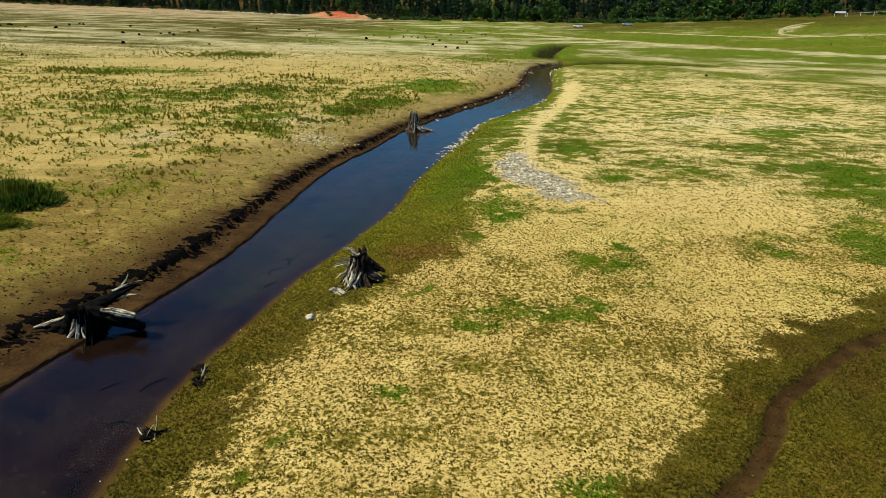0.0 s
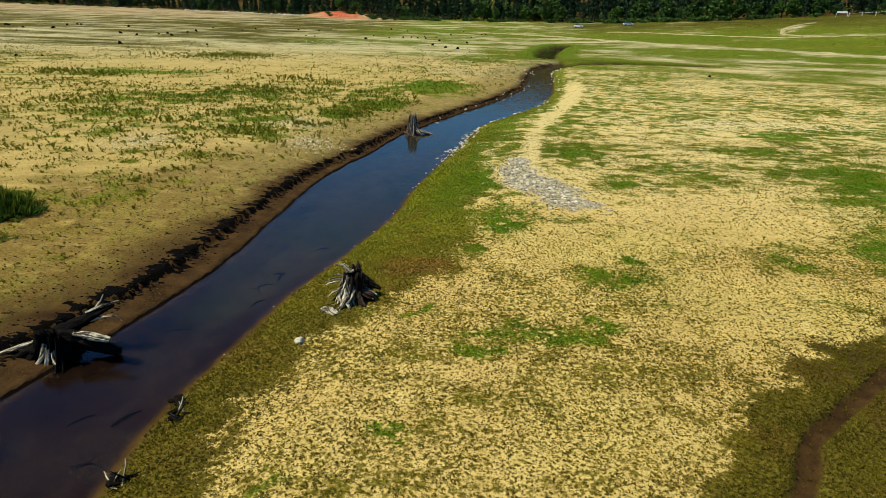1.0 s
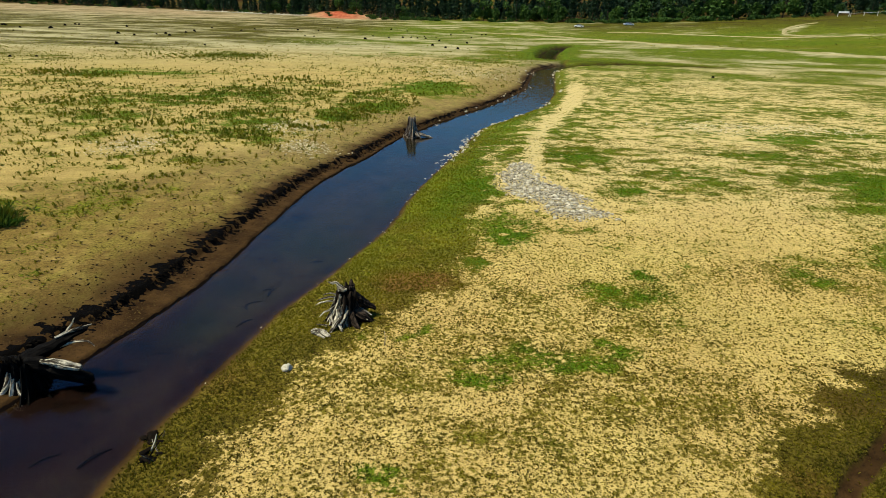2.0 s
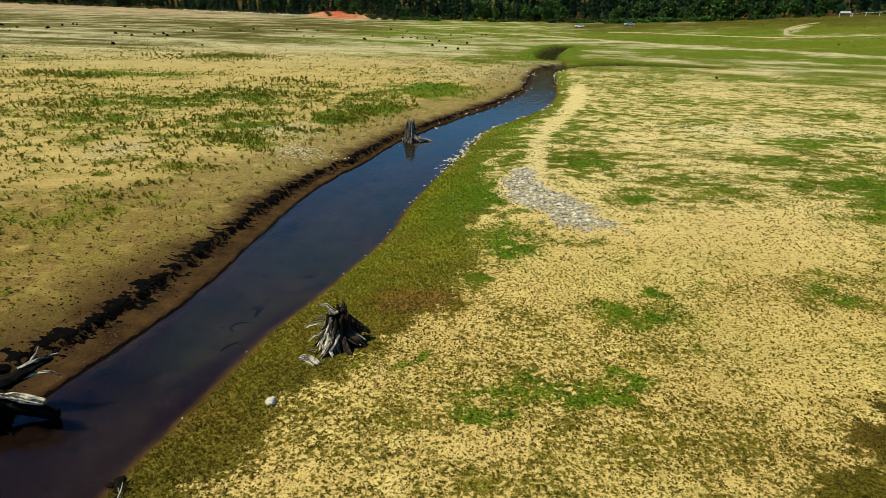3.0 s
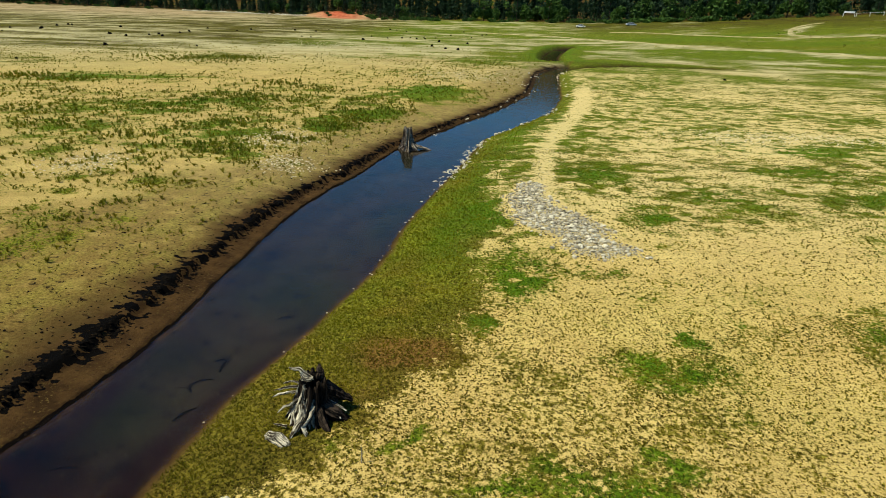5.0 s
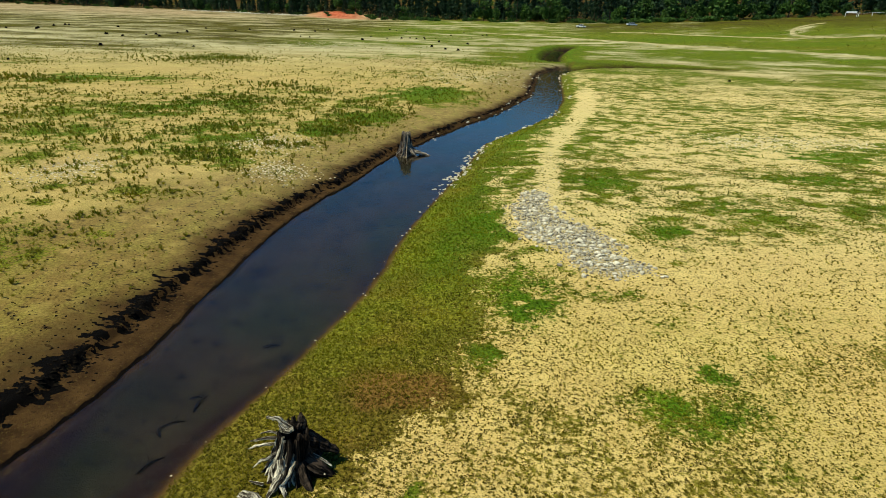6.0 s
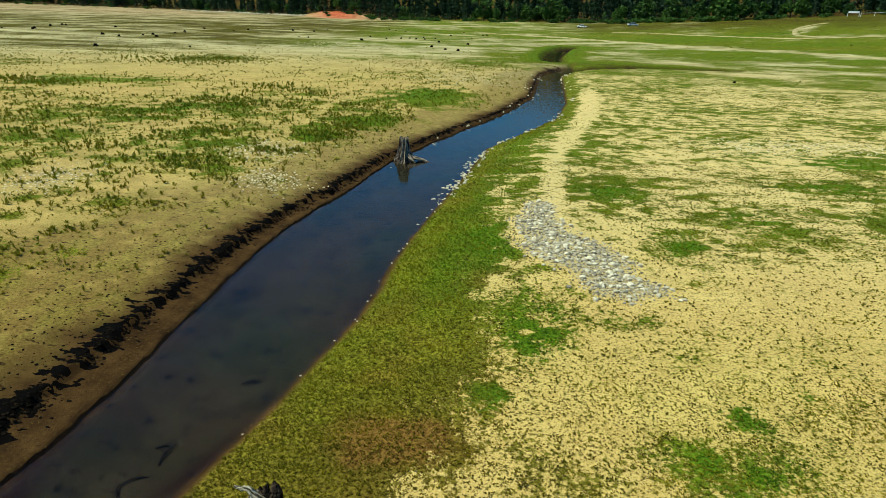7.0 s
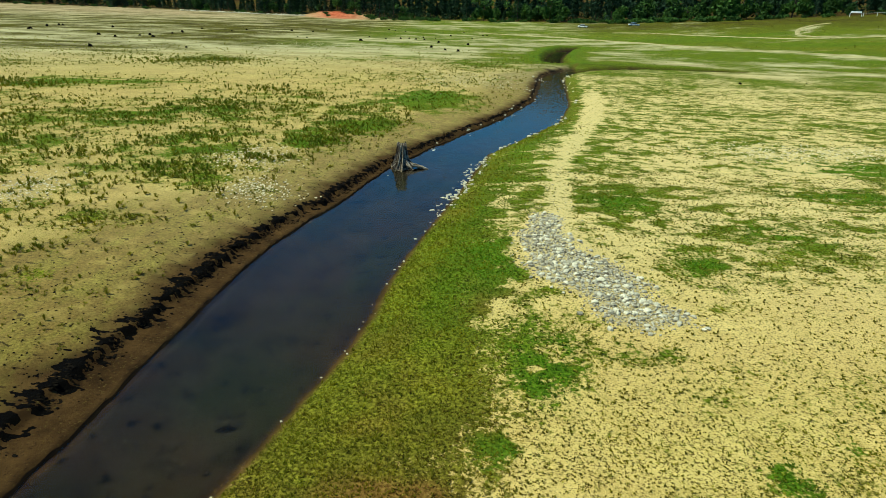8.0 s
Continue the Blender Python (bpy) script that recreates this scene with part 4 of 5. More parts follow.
def bank_stump():
    """The big uprooted stump that stands on its root legs at the water's edge."""
    s = thing("tree_stump", -8.4, 12.45, -0.5, "large black wet uprooted stump with bleached spreading roots", "tree stump", "old stumps")
    trunk_part(s, M_DARKWOOD, radius=0.36, height=0.72, flare=0.5, seed=8, jag=0.35, crevice=0.3)
    roots = [("root", [(-0.1, -0.1, 0.55), (-0.7, -0.15, 0.32), (-1.25, -0.2, 0.12), (-1.6, -0.22, 0.02)], (0.06, 0.09, 0.06, 0.03), M_WOOD),
             ("root", [(-0.15, -0.12, 0.45), (-0.6, -0.25, 0.2), (-1.0, -0.3, 0.02)], (0.12, 0.07, 0.03), M_DARKWOOD),
             ("root", [(-0.05, -0.2, 0.45), (-0.1, -0.34, 0.2), (-0.22, -0.44, 0.0), (-0.3, -0.5, -0.08)], (0.12, 0.09, 0.06, 0.03), M_WOOD),
             ("root", [(0.0, -0.22, 0.4), (0.02, -0.38, 0.15), (0.0, -0.5, -0.05)], (0.08, 0.06, 0.04), M_WOOD),
             ("root", [(0.05, -0.2, 0.4), (0.14, -0.36, 0.14), (0.28, -0.42, 0.0)], (0.09, 0.06, 0.04), M_WOOD),
             ("root", [(0.42, 0.03, 0.60), (0.66, 0.04, 0.58), (0.92, 0.05, 0.52), (1.18, 0.08, 0.46)], (0.05, 0.11, 0.13, 0.09), M_WOOD),
             ("root", [(0.1, 0.1, 0.45), (0.6, 0.15, 0.40), (1.25, 0.22, 0.10)], (0.22, 0.20, 0.12), M_DARKWOOD),
             ("branch", [(0.0, 0.2, 0.5), (0.3, 0.42, 0.66), (0.65, 0.66, 0.82), (0.95, 0.82, 0.92)], (0.20, 0.16, 0.09, 0.03), M_DARKWOOD),
             ("branch", [(0.45, 0.52, 0.86), (0.75, 0.72, 0.96), (1.05, 0.86, 1.02)], (0.05, 0.06, 0.03), M_WOOD),
             ("branch", [(0.55, 0.62, 0.86), (0.7, 0.72, 1.05), (0.78, 0.75, 1.22)], (0.05, 0.035, 0.015), M_WOOD),
             ("branch", [(0.3, 0.4, 0.6), (0.7, 0.6, 0.72), (1.05, 0.62, 0.78), (1.2, 0.6, 0.66)], (0.06, 0.04, 0.03, 0.015), M_WOOD),
             ("branch", [(-0.1, 0.2, 0.5), (0.2, 0.5, 0.55), (0.55, 0.75, 0.6)], (0.16, 0.13, 0.05), M_DARKWOOD),
             ("root", [(-0.1, 0.2, 0.4), (-0.5, 0.45, 0.35), (-0.9, 0.6, 0.2)], (0.15, 0.1, 0.04), M_DARKWOOD)]
    for k, (name, path, radii, mat) in enumerate(roots):
        radii = tuple(q * (0.62 if mat == M_WOOD else 0.85) for q in radii)
        limb(name, path, radii, mat, s, "bleached pale wood" if mat == M_WOOD else "", seed=50 + k, segs=9)
    return s


def stream_stump():
    s = thing("tree_stump", -2.95, 40.6, WATER - 0.05, "tall brown broken stump standing in shallow stream", "tree stump", "old stumps")
    trunk_part(s, M_BROWNWOOD, radius=0.33, height=1.32, flare=1.0, seed=14, jag=0.14, crevice=0.14)
    for k, (path, radii) in enumerate([([(0.2, -0.1, 0.4), (0.6, -0.2, 0.2), (1.0, -0.15, 0.12), (1.4, -0.25, 0.02)], (0.13, 0.1, 0.08, 0.03)),
                                       ([(0.15, -0.2, 0.5), (0.4, -0.4, 0.2), (0.65, -0.5, 0.0)], (0.12, 0.09, 0.04)),
                                       ([(-0.2, -0.1, 0.4), (-0.4, -0.2, 0.1), (-0.5, -0.25, -0.05)], (0.12, 0.08, 0.04)),
                                       ([(-0.05, -0.25, 0.45), (-0.1, -0.42, 0.1), (-0.15, -0.5, -0.05)], (0.1, 0.08, 0.04))]):
        limb("root", path, radii, M_BROWNWOOD, s, seed=80 + k)
    return s


near_stump()
bank_stump()
stream_stump()


def twig_heap(x, y, seed, count, size):
    s = thing("twig_heap", x, y, gz(x, y), "small heap of bleached twigs stuck in dark mud", "driftwood", "twig heaps")
    r = random.Random(seed)
    for k in range(count):
        a, ln, up = r.uniform(0, 6.28), size * r.uniform(0.5, 1.1), r.uniform(0.02, 0.9)
        b = (r.uniform(-0.15, 0.15), r.uniform(-0.15, 0.15), 0.0)
        tip = (b[0] + ln * math.cos(a) * (1 - 0.5 * up), b[1] + ln * math.sin(a) * (1 - 0.5 * up), ln * up + 0.03)
        mid = tuple((p + q) / 2 + r.uniform(-0.03, 0.03) for p, q in zip(b, tip))
        limb("twig", [b, mid, tip], (0.018, 0.014, 0.006), M_WOOD if k % 3 else M_DARKWOOD, s, seed=seed + k, segs=5)
    me = mesh_from("clod", *rock_cloud(np.array([[r.uniform(-0.2, 0.2), r.uniform(-0.15, 0.15), 0.02] for _ in range(7)]), np.full(7, 0.09), np.random.default_rng(seed)), M_CLOD)
    part("clod", me, s, "dark mud")


twig_heap(-4.95, 8.75, 5, 9, 0.45)
twig_heap(-4.8, 10.5, 6, 6, 0.35)
twig_heap(-5.0, 11.0, 9, 4, 0.25)
upright = thing("stick", -1.22, 13.9, gz(-1.22, 13.9), "thin grey dead stem standing in the sand", "driftwood")
limb("stem", [(0, 0, -0.03), (0.015, 0.01, 0.17), (0.0, 0.02, 0.34)], (0.012, 0.01, 0.005), M_WOOD, upright, seed=93, segs=6)
limb("twig", [(0.012, 0.01, 0.15), (0.05, 0.0, 0.24)], (0.006, 0.003), M_WOOD, upright, seed=94, segs=5)
stick = thing("stick", 9.55, 10.6, gz(9.55, 10.6) + 0.03, "thin pale bleached stick lying in short grass", "driftwood", turn=-30)
limb("stem", [(-0.25, 0, 0.02), (0.0, 0.03, 0.05), (0.25, 0.0, 0.02)], (0.015, 0.018, 0.008), M_WOOD, stick, seed=91, segs=6)
limb("twig", [(0.0, 0.02, 0.04), (0.1, 0.1, 0.07)], (0.01, 0.005), M_WOOD, stick, seed=92, segs=5)


def boulder(x, y, size, seed, label, material, squash=0.65):
    bm = bmesh.new()
    bmesh.ops.create_icosphere(bm, subdivisions=3, radius=1.0)
    noise.seed_set(seed)
    for v in bm.verts:
        n = noise.noise(v.co * 1.3) * 0.35 + noise.noise(v.co * 3.1) * 0.10
        v.co *= 1 + n
        v.co.x, v.co.y, v.co.z = round(v.co.x * 3.2) / 3.2 * 0.35 + v.co.x * 0.65, v.co.y * 0.8, v.co.z * squash
        v.co *= size
    me = bpy.data.meshes.new("boulder")
    bm.to_mesh(me)
    bm.free()
    me.materials.append(material)
    ob = tagged(new("stone", me), label, "stone")
    ob.matrix_world = pose(x, y, gz(x, y) + size * squash * 0.35, 0, 0, seed * 40)
    return ob


boulder(-3.14, 13.0, 0.13, 2, "single pale white stone lying on short grass", M_WHITE_STONE)

# white stones along the water's edge
srng = np.random.default_rng(21)
stone_meshes = [mesh_from("stone", *rock_cloud(np.zeros((1, 3)), np.array([1.0]), srng, 0.6, 0.2), M_WHITE_STONE) for _ in range(6)]


def edge_stones(count, y0, y1, edge, lo, hi, s0, s1):
    for _ in range(count):
        y = srng.uniform(y0, y1)
        x = float(edge(y)) + srng.uniform(lo, hi) * (1 if edge is right_edge else -1)
        size = srng.uniform(s0, s1) * (0.6 + 0.4 * srng.uniform())
        ob = tagged(new("stone", stone_meshes[int(srng.integers(6))]), "white rounded stone at the edge of the stream", "stone", "stones along the stream")
        ob.matrix_world = pose(x, y, max(gz(x, y), WATER - 0.06) + 0.2 * size, 0, 0, srng.uniform(0, 360)) @ Matrix.Diagonal((size, size, size, 1))


edge_stones(110, 33.5, 42.5, right_edge, -0.50, 0.45, 0.05, 0.14)
edge_stones(30, 42, 60, right_edge, -0.3, 0.5, 0.08, 0.17)
edge_stones(14, 26, 34, right_edge, -0.2, 0.15, 0.04, 0.09)
edge_stones(16, 7, 26, right_edge, -0.1, 0.2, 0.02, 0.05)
edge_stones(16, 38, 60, left_edge, -0.4, 0.3, 0.07, 0.16)
edge_stones(30, 62, 98, right_edge, -0.5, 0.9, 0.08, 0.2)
edge_stones(20, 60, 96, left_edge, -0.4, 1.2, 0.08, 0.2)

cobble_meshes = [mesh_from("cobble", *rock_cloud(np.zeros((1, 3)), np.array([1.0]), srng, 0.85, 0.3), M_STONE) for _ in range(8)]

# gravel bar: cobbles packed side by side, pebbles between them
for count, lo, hi, power, share in ((3600, 0.034, 0.090, 2.2, 0.95), (36000, 0.018, 0.036, 1.5, 0.42)):
    x, y = srng.uniform(1.0, 7.0, count), srng.uniform(22, 33, count)
    m = gravel_mask(x, y)
    keep = srng.uniform(0, 1, count) < share * m ** 1.6
    x, y = x[keep], y[keep]
    size = lo + (hi - lo) * srng.uniform(0, 1, len(x)) ** power
    z = ground_height(x, y) + size * 0.35
    big = np.argsort(-size)[:280] if hi > 0.05 else np.zeros(0, int)
    rest = np.setdiff1d(np.arange(len(x)), big)
    gv, gf = rock_cloud(np.column_stack([x, y, z])[rest], size[rest], srng, 0.85, 0.34)
    bar = tagged(new("gravel", mesh_from("gravel", gv, gf, M_STONE)), "bar of grey and white river cobbles on sand" if hi > 0.05 else "fine grey gravel between river cobbles", "gravel", kind="stuff")
    for k in big:
        cobble = part("cobble", cobble_meshes[int(k) % 8], bar)
        cobble.matrix_world = pose(x[k], y[k], z[k], 0, 0, srng.uniform(0, 360)) @ Matrix.Diagonal((size[k], size[k], size[k], 1))
n = 600
x, y = srng.uniform(1.0, 8.0, n), srng.uniform(22, 45, n)
keep = (near_line(x, y, TRAIL) < 1.3) & (x > right_edge(y) + 1.2)
x, y = x[keep], y[keep]
size = srng.uniform(0.012, 0.04, len(x))
gv, gf = rock_cloud(np.column_stack([x, y, ground_height(x, y) + size * 0.2]), size, srng)
tagged(new("gravel", mesh_from("gravel", gv, gf, M_STONE)), "loose grey pebbles scattered on pale sand", "gravel", kind="stuff")
for k, (px, py, ps) in enumerate([(4.1, 25.9, 0.12), (3.3, 28.2, 0.11), (4.9, 24.2, 0.10), (5.1, 24.7, 0.09), (4.5, 24.9, 0.10), (3.0, 27.1, 0.09)]):
    tagged(boulder(px, py, ps, 30 + k, "large pale cobble lying on the gravel bar", M_WHITE_STONE if k < 2 else M_STONE), group="large cobbles")

# pale stones in patches of the far field and stones under water
n = 2400
pick = srng.integers(0, len(PALE), n)
pa = np.array(PALE)[pick]
x, y = pa[:, 0] + srng.normal(0, 0.75, n) * pa[:, 2], pa[:, 1] + srng.normal(0, 0.75, n) * pa[:, 3]
size = srng.uniform(0.014, 0.036, n) * (1 + pa[:, 1] / 60)
gv, gf = rock_cloud(np.column_stack([x, y, ground_height(x, y) + size * 0.2]), size, srng)
tagged(new("stones", mesh_from("stones", gv, gf, M_FIELD_STONE)), "scattered pale stones lying on dry sand", "stones", kind="stuff")
n = 1500
y = srng.uniform(6, 40, n)
f = srng.uniform(0.12, 0.9, n)
x = left_edge(y) * (1 - f) + right_edge(y) * f
keep = (fbm(x * 0.5, y * 0.35, 91) > 0.55) & (srng.uniform(0, 1, n) < 0.6)
x, y = x[keep], y[keep]
size = 0.008 + 0.022 * srng.uniform(0, 1, len(x)) ** 3
gv, gf = rock_cloud(np.column_stack([x, y, ground_height(x, y) + size * 0.2]), size, srng)
tagged(new("stones", mesh_from("stones", gv, gf, M_BED_STONE)), "small stones on the bed under water", "stones", kind="stuff")

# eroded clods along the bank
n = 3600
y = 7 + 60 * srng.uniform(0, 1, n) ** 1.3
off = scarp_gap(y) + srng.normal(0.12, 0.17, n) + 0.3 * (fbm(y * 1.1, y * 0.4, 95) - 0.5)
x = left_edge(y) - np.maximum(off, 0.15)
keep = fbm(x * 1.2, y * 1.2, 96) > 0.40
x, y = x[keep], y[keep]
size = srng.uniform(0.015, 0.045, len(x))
# clods take a black that stands in for shadowed gaps in the bank
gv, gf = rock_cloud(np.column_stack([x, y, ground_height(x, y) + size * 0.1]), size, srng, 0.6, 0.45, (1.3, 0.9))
tagged(new("mud_clods", mesh_from("mud_clods", gv, gf, M_CLOD)), "mud clods broken off the bank, blackened like shadowed gaps", "mud clods", kind="stuff")
n = 2000
y = srng.uniform(9, 46, n)
x = left_edge(y) - scarp_gap(y) - 0.2 - np.abs(srng.normal(0, 2.2, n))
size = srng.uniform(0.01, 0.032, n)
gv, gf = rock_cloud(np.column_stack([x, y, ground_height(x, y) + size * 0.2]), size, srng, 0.6, 0.4)
tagged(new("mud_clods", mesh_from("mud_clods", gv, gf, M_CLOD)), "small dark clods and prints in drying mud", "mud clods", kind="stuff")

# sunken wood
for k, (x, y, ln, turn) in enumerate([(-4.9, 17.5, 0.55, 85), (-5.15, 16.85, 0.5, 30), (-5.3, 16.6, 0.35, 120), (-4.16, 19.8, 0.4, 20), (-5.0, 15.65, 0.5, 60), (-6.5, 14.1, 0.6, 20), (-5.05, 17.7, 0.3, 10), (-5.9, 10.6, 0.6, 60), (-6.8, 10.6, 0.5, 50), (-5.9, 9.3, 0.5, 10)]):
    s = thing("sunken_branch", x, y, gz(x, y) + 0.02, "black waterlogged branch lying on the stream bed", "driftwood", "sunken branches", turn)
    limb("branch", [(-ln / 2, 0, 0), (0, 0.06, 0.05), (ln / 2, -0.03, 0.02)], (0.022, 0.028, 0.010), M_DARKWOOD, s, seed=200 + k, segs=7)
    limb("twig", [(0, 0.05, 0.03), (0.1, 0.2, 0.06), (0.12, 0.32, 0.03)], (0.012, 0.008, 0.004), M_DARKWOOD, s, seed=220 + k, segs=5)


# ---- tall grass clump ----
def grass_clump(x, y, rx, ry, count, height, label):
    r = np.random.default_rng(int(abs(x * 10)))
    px, py = x + r.normal(0, 0.42, count) * rx, y + r.normal(0, 0.42, count) * ry
    d = np.clip(1.2 - np.hypot((px - x) / rx, (py - y) / ry), 0.25, 1)
    me = tuft_mesh("blades", px, py, np.full(count, 0.34), height * d * r.uniform(0.6, 1.1, count), 12, 0.9, 0.055, r.uniform(0.75, 1.0, count), M_TALL, r)
    return tagged(new("grass_clump", me), label, "grass clump", "tall grass clumps")


grass_clump(-15.0, 19.5, 1.5, 1.4, 460, 1.1, "tall bushy dark green grass clump on dry lakebed")
grass_clump(-14.2, 17.3, 1.0, 0.6, 200, 0.4, "low green grass clump at the edge of damp sand")


# ---- trees ----
def kites(centres, size, r):
    n = len(centres)
    u = r.normal(0, 1, (n, 3))
    u /= np.linalg.norm(u, axis=1)[:, None]
    v = np.cross(u, r.normal(0, 1, (n, 3)))
    v /= np.linalg.norm(v, axis=1)[:, None]
    s = (size * r.uniform(0.6, 1.4, n))[:, None]
    verts = np.stack([centres - u * s, centres - v * s * 0.6, centres + u * s, centres + v * s * 0.6], 1).reshape(-1, 3)
    idx = np.arange(n * 4).reshape(n, 4)
    return verts, np.concatenate([idx[:, [0, 1, 2]], idx[:, [0, 2, 3]]])


def conifer_points(r, height, width, count):
    h = r.uniform(0.06, 1, count) ** 0.85
    layer = 0.75 + 0.25 * np.cos(h * 42)
    rad = width * (1 - h) ** 0.8 * layer * np.sqrt(r.uniform(0.15, 1, count))
    a = r.uniform(0, 6.28, count)
    return np.column_stack([rad * np.cos(a), rad * np.sin(a), h * height - 0.25 * rad])


def broad_points(r, height, width, count):
    k = 9
    c = np.column_stack([r.normal(0, 0.42, k) * width, r.normal(0, 0.42, k) * width, height * r.uniform(0.25, 0.85, k)])
    pts = r.normal(0, 1, (count, 3))
    pts *= (r.uniform(0.5, 1, count) / np.linalg.norm(pts, axis=1))[:, None]
    return c[r.integers(0, k, count)] + pts * (width * 0.5, width * 0.5, height * 0.2)


def tree(kind_name, seed, height, width):
    r = np.random.default_rng(seed)
    conifer = kind_name == "conifer"
    pts = conifer_points(r, height, width, 520) if conifer else broad_points(r, height, width, 620)
    base = thing(f"{kind_name}_tree", 0, 0, 0, "dark green conifer at the edge of the woods" if conifer else "green broad-leaved tree at the edge of the woods", "tree", "trees along the shore")
    limb("trunk", [(0, 0, -0.5), (0.1, 0.05, height * 0.45), (0, 0, height * 0.9)], (0.3, 0.2, 0.05), M_BARK, base, seed=seed, segs=7)
    if not conifer:
        limb("limb", [(0.05, 0, height * 0.3), (width * 0.3, 0.1, height * 0.5), (width * 0.45, 0.2, height * 0.7)], (0.14, 0.1, 0.04), M_BARK, base, seed=seed + 1, segs=6)
        limb("limb", [(0.0, 0, height * 0.35), (-width * 0.3, 0.3, height * 0.55), (-width * 0.4, 0.4, height * 0.7)], (0.14, 0.1, 0.04), M_BARK, base, seed=seed + 2, segs=6)
    part("crown", mesh_from("crown", *kites(pts, 0.62 if conifer else 0.75, r), M_CONIFER if conifer else M_BROAD), base)
    return base


kinds = [tree("conifer", 301, 17, 3.6), tree("conifer", 302, 13, 4.0), tree("conifer", 303, 20, 4.2), tree("broad", 304, 11, 4.2), tree("broad", 305, 8, 3.8), tree("broad", 306, 13, 4.8)]
trng = np.random.default_rng(33)


def on_bearing(a, r):
    return r * math.sin(a), r * math.cos(a)


placed = 0
a = radians(-43)
while a < radians(41):
    edge = float(wood_range(np.array(a)))
    r = edge * trng.uniform(1.0, 1.035)
    x, y = on_bearing(a, r)
    deg = math.degrees(a)
    conif = trng.uniform() < (0.7 if deg < 0 or deg > 24 else 0.3)
    k = int(trng.integers(0, 3)) if conif else int(trng.integers(3, 6))
    m = pose(x, y, gz(x, y) - 0.1, 0, 0, trng.uniform(0, 360))
    s = trng.uniform(0.6, 1.3)
    if placed < 6:
        k = placed
        kinds[k].matrix_world = m
    else:
        copy_thing(kinds[k], m @ Matrix.Diagonal((s, s, s, 1)))
    placed += 1
    a += trng.uniform(1.5, 6.5) / edge

# far woods on the hillside
vs, fs, off = [], [], 0
for k in range(1100):
    a = trng.uniform(radians(-44), radians(42))
    edge = float(wood_range(np.array(a)))
    r = edge * 1.03 + 6 + 330 * trng.uniform() ** 1.7
    x, y = on_bearing(a, r)
    pts = conifer_points(trng, 1, 0.2, 90) * trng.uniform(11, 20) if trng.uniform() < 0.65 else broad_points(trng, 10, 4.2, 90) * trng.uniform(0.7, 1.2)
    v, f = kites(pts, 1.25, trng)
    vs.append(v + (x, y, 0))
    fs.append(f + off)
    off += len(v)
allv = np.concatenate(vs)
cx = allv.reshape(-1, 360, 3)[:, :, :2].mean(1)
allv[:, 2] += np.repeat(ground_height(cx[:, 0], cx[:, 1]), 360)
tagged(new("far_woods", mesh_from("far_woods", allv, np.concatenate(fs), M_CONIFER)), "dark mixed forest covering the hillside", "woods", kind="stuff")

# shrubs at the foot of the woods
bush_me = [mesh_from("bush", *kites(broad_points(np.random.default_rng(400 + k), 2.6, 2.6, 260) * (1, 1, 0.8) - (0, 0, 0.2), 0.4, np.random.default_rng(410 + k)), M_BROAD) for k in range(3)]
for k in range(110):
    a = radians(trng.uniform(-9, 22)) if k < 50 else radians(trng.uniform(-36, 33))
    edge = float(wood_range(np.array(a)))
    x, y = on_bearing(a, edge * trng.uniform(0.955, 1.0))
    ob = tagged(new("bush", bush_me[k % 3]), "low green bush in front of the woods", "bush", "bushes along the shore")
    s = trng.uniform(0.6, 1.4)
    ob.matrix_world = pose(x, y, gz(x, y) - 0.1, 0, 0, trng.uniform(0, 360)) @ Matrix.Diagonal((s, s, s, 1))


# ---- tracks on the far meadow ----
def track(points, width, label):
    """A worn strip of bare earth that follows the ground."""
    p = np.array(points, float)
    run = np.concatenate([[0], np.cumsum(np.linalg.norm(np.diff(p, axis=0), axis=1))])
    k = int(run[-1] / 2.0) + 2
    at = np.linspace(0, run[-1], k)
    q = np.stack([np.interp(at, run, p[:, 0]), np.interp(at, run, p[:, 1])], 1)
    for _ in range(4):
        q[1:-1] = 0.25 * q[:-2] + 0.5 * q[1:-1] + 0.25 * q[2:]
    t = np.gradient(q, axis=0)
    side = np.stack([-t[:, 1], t[:, 0]], 1) / np.linalg.norm(t, axis=1)[:, None]
    w = width * (0.75 + 0.7 * (fbm(at * 0.2, at * 0.05, 88) - 0.3))[:, None]
    v = np.concatenate([q + w * side, q, q - w * side])
    z = ground_height(v[:, 0], v[:, 1]) + np.repeat([0.02, 0.22, 0.02], k)
    i = np.arange(k - 1)
    f = np.concatenate([np.stack([i + o, i + k + o, i + k + 1 + o, i + 1 + o], 1) for o in (0, k)])
    return tagged(new("dirt_track", mesh_from("dirt_track", np.column_stack([v, z]), f, M_TRACK, True)), label, "track", kind="structure")


track([(108, 200), (102.5, 201), (101, 206.5), (103, 213.6), (109, 225.5), (116, 237), (124, 244), (130, 245.5)], 0.9, "pale winding dirt track on a grassy slope")
track([(53.8, 248), (72, 229), (84, 212), (94.5, 197.5), (101, 197.5), (124, 192)], 0.6, "thin pale strip of bare earth across the meadow")
track([(5, 250), (15.4, 244), (33, 224), (51, 186), (66.5, 168.5), (80, 157), (88, 146), (104, 132)], 1.0, "long pale drift line of dry earth along the meadow")


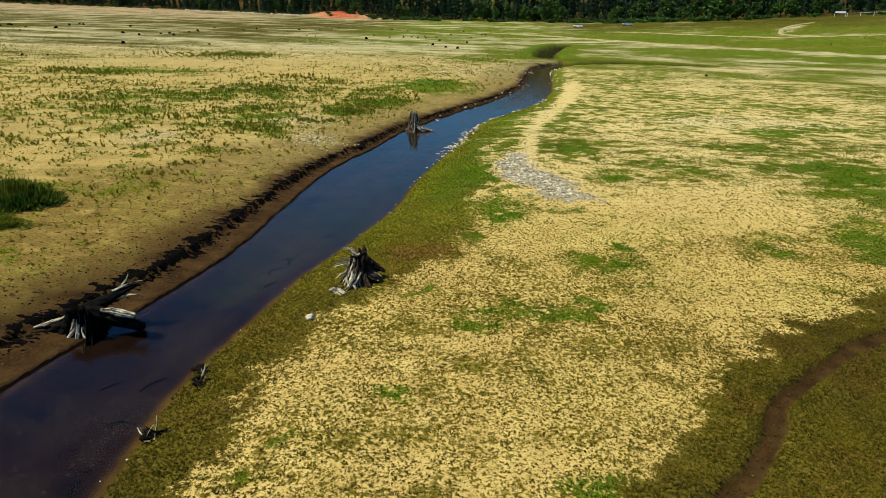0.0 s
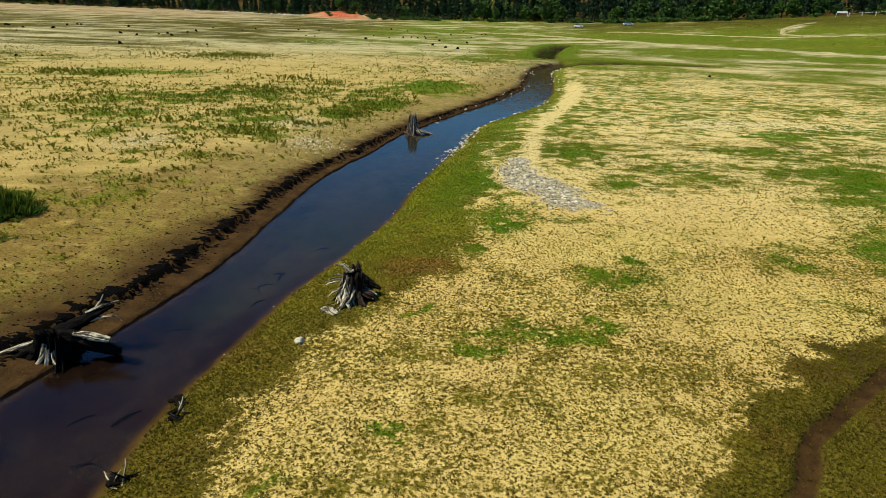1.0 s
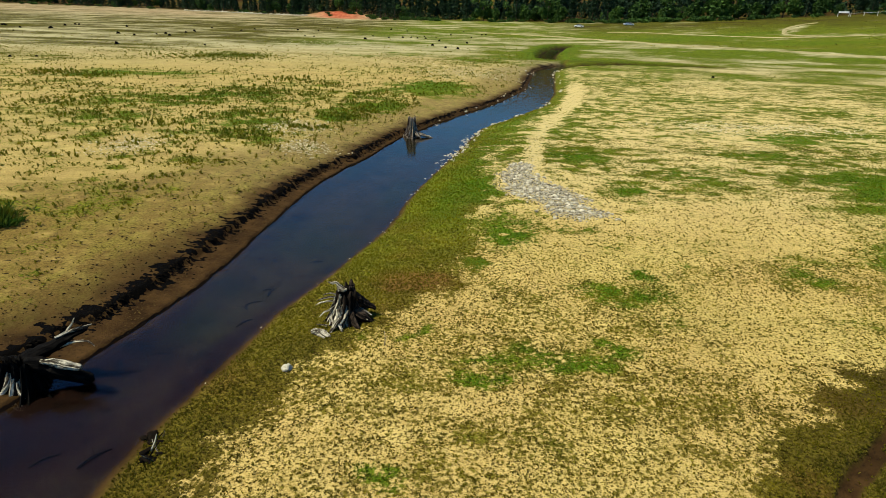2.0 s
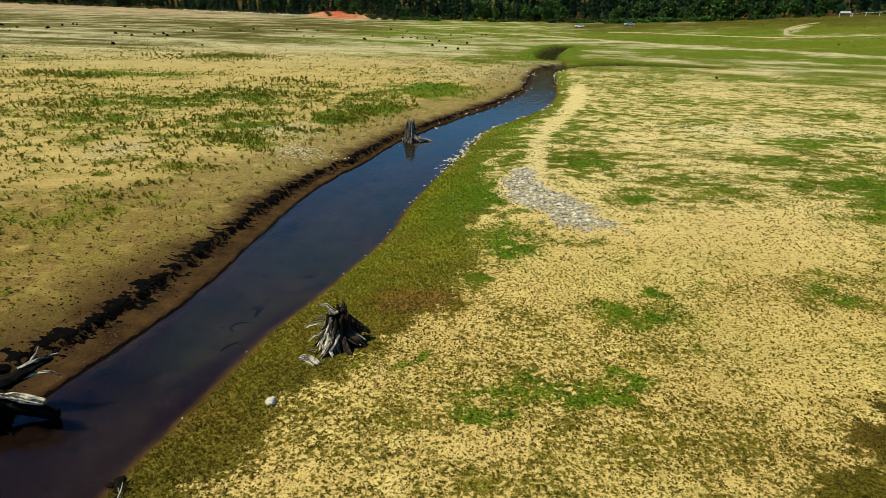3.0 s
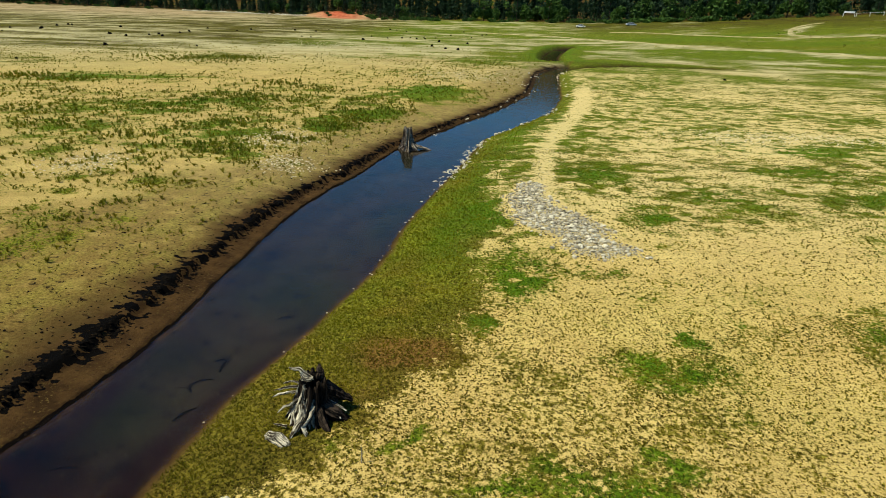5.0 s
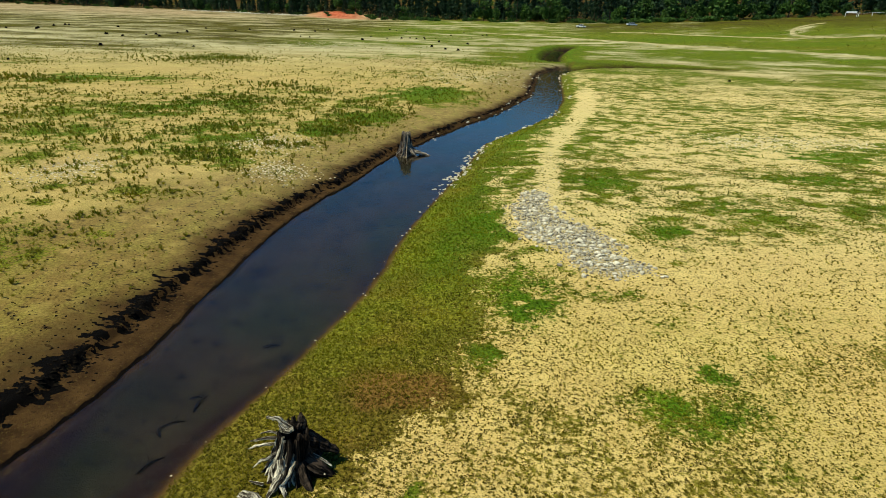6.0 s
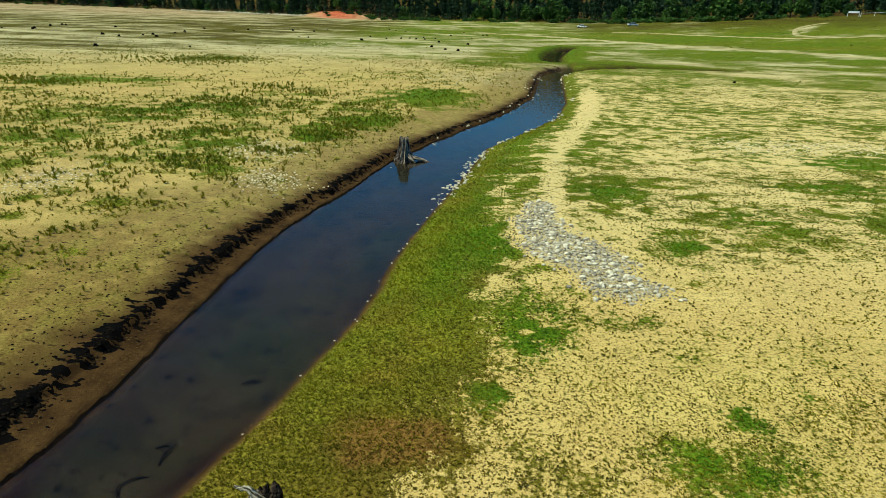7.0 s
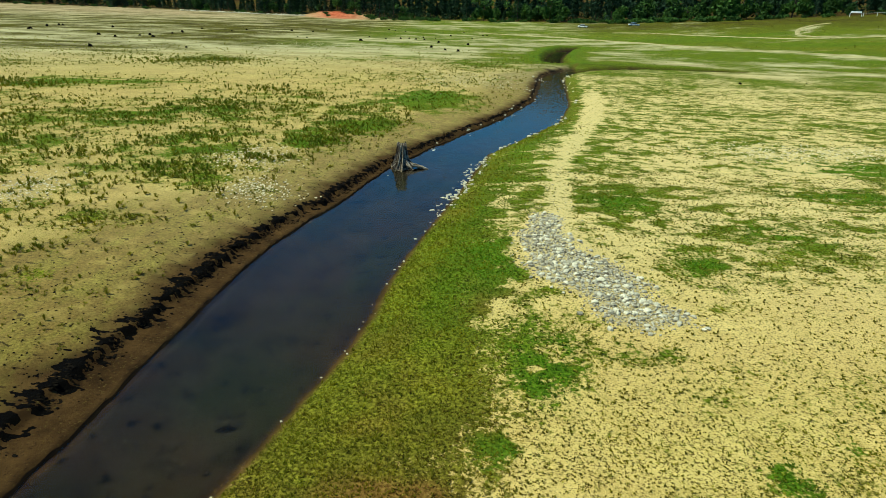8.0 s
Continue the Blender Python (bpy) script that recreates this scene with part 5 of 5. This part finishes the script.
# ---- far small things ----
def box(name, parent, material, size, at, bevel=0.05, taper=1.0, label=""):
    bm = bmesh.new()
    bmesh.ops.create_cube(bm, size=1.0)
    for v in bm.verts:
        k = taper if v.co.z > 0 else 1.0
        v.co = Vector((v.co.x * size[0] * k, v.co.y * size[1] * k, v.co.z * size[2])) + Vector(at)
    bmesh.ops.bevel(bm, geom=list(bm.edges), offset=bevel, segments=2, affect="EDGES")
    me = bpy.data.meshes.new(name)
    bm.to_mesh(me)
    bm.free()
    me.materials.append(material)
    return part(name, me, parent, label)


def wheel(parent, x, y):
    bm = bmesh.new()
    bmesh.ops.create_cone(bm, cap_ends=True, segments=18, radius1=0.33, radius2=0.33, depth=0.22, matrix=Matrix.Translation((x, y, 0.33)) @ Matrix.Rotation(math.pi / 2, 4, "X"))
    me = bpy.data.meshes.new("wheel")
    bm.to_mesh(me)
    bm.free()
    me.materials.append(M_RUBBER)
    w = part("wheel", me, parent, "black rubber wheel")
    box("rim", w, M_PAINT, (0.34, 0.24, 0.34), (x, y, 0.33), 0.08)


def car(x, y, turn, length, label):
    c = thing("car", x, y, gz(x, y), label, "car", "parked cars", turn)
    box("body", c, M_PAINT, (length, 1.75, 0.62), (0, 0, 0.62), 0.12)
    box("cabin", c, M_GLASS, (length * 0.55, 1.6, 0.55), (-0.15, 0, 1.18), 0.1, 0.8, "dark glazed cabin")
    box("roof", c, M_PAINT, (length * 0.42, 1.3, 0.06), (-0.15, 0, 1.47), 0.02)
    for sx in (-1, 1):
        for sy in (-1, 1):
            wheel(c, sx * length * 0.3, sy * 0.8)
        box("bumper", c, M_RUBBER, (0.12, 1.6, 0.2), (sx * length * 0.5, 0, 0.45), 0.04)


car(73.0, 294.7, 8, 4.6, "white car parked on the grassy shore")
car(52.4, 303.6, -20, 4.3, "white hatchback parked near the trees")


def fence(x, y, turn, n, gap):
    f = thing("fence", x, y, gz(x, y), "pale wooden post and rail fence on a grassy slope", "fence", turn=turn)
    c, s = math.cos(radians(turn)), math.sin(radians(turn))
    heights = [gz(x + k * gap * c, y + k * gap * s) - gz(x, y) for k in range(n)]
    for k in range(n):
        box("post", f, M_BOARD, (0.18, 0.18, 1.6), (k * gap, 0, heights[k] + 0.75), 0.03)
    for k in range(n - 1):
        limb("rail", [(k * gap, -0.2, heights[k] + 1.3), ((k + 0.5) * gap, -0.2, (heights[k] + heights[k + 1]) / 2 + 1.28), ((k + 1) * gap, -0.2, heights[k + 1] + 1.3)], (0.035, 0.035, 0.035), M_BOARD, f, seed=k, segs=6)
    return f


FX, FY = 157.5, 273.5
fence(FX, FY, -38, 6, 4.6)
board = thing("sign_board", FX - 1.5, FY + 2.5, gz(FX - 1.5, FY + 2.5), "blank white board on two posts beside the fence", "sign", turn=-25)
box("panel", board, M_PAINT, (3.8, 0.15, 0.7), (0, 0, 1.8), 0.04)
box("post", board, M_BOARD, (0.2, 0.2, 1.6), (-2.0, 0.2, 0.75), 0.03)
box("post", board, M_BOARD, (0.2, 0.2, 1.6), (2.0, 0.2, 0.75), 0.03)

# small dark stumps scattered on the far lakebed
frng = np.random.default_rng(77)
far_mesh = []
for k in range(4):
    me = bpy.data.meshes.new("far_stump")
    v, f = stump_trunk(0.42, 0.75, 0.8, 500 + k, segs=14, rings=6)
    me.from_pydata(v, [], f)
    me.materials.append(M_DARKWOOD)
    far_mesh.append(me)
spots = [(-60.6, 110.4), (-47.5, 116.3), (-21.6, 180.2), (-13.8, 183.5), (-18, 184), (-16, 188), (-11.5, 184), (-55.4, 77.2), (-53, 78.5), (33.7, 87.6), (44, 92), (-8.8, 190)]
spots += [(frng.uniform(-130, -60), frng.uniform(135, 210)) for _ in range(26)] + [(frng.uniform(-60, 10), frng.uniform(130, 260)) for _ in range(22)]
for k, (x, y) in enumerate(spots):
    s = frng.uniform(0.4, 0.8) * (1.0 if k < 2 else 0.5 if k in (7, 8, 9, 10) else 1.0)
    ob = tagged(new("tree_stump", far_mesh[k % 4]), "small dark old stump on the flat lakebed", "tree stump", "far stumps")
    ob.matrix_world = pose(x, y, gz(x, y) - 0.03, 0, 0, frng.uniform(0, 360)) @ Matrix.Diagonal((s, s, s, 1))

# pale rocks along the foot of the far shore
n = 300
a = np.radians(frng.uniform(-24, -14, n))
r = wood_range(a) * frng.uniform(0.945, 0.985, n)
x, y = r * np.sin(a), r * np.cos(a)
size = frng.uniform(0.3, 1.1, n)
v, f = rock_cloud(np.column_stack([x, y, ground_height(x, y) + size * 0.2]), size, frng, 0.7)
tagged(new("shore_rocks", mesh_from("shore_rocks", v, f, M_WHITE_STONE)), "pale broken rocks along the far shore", "rocks", kind="stuff")
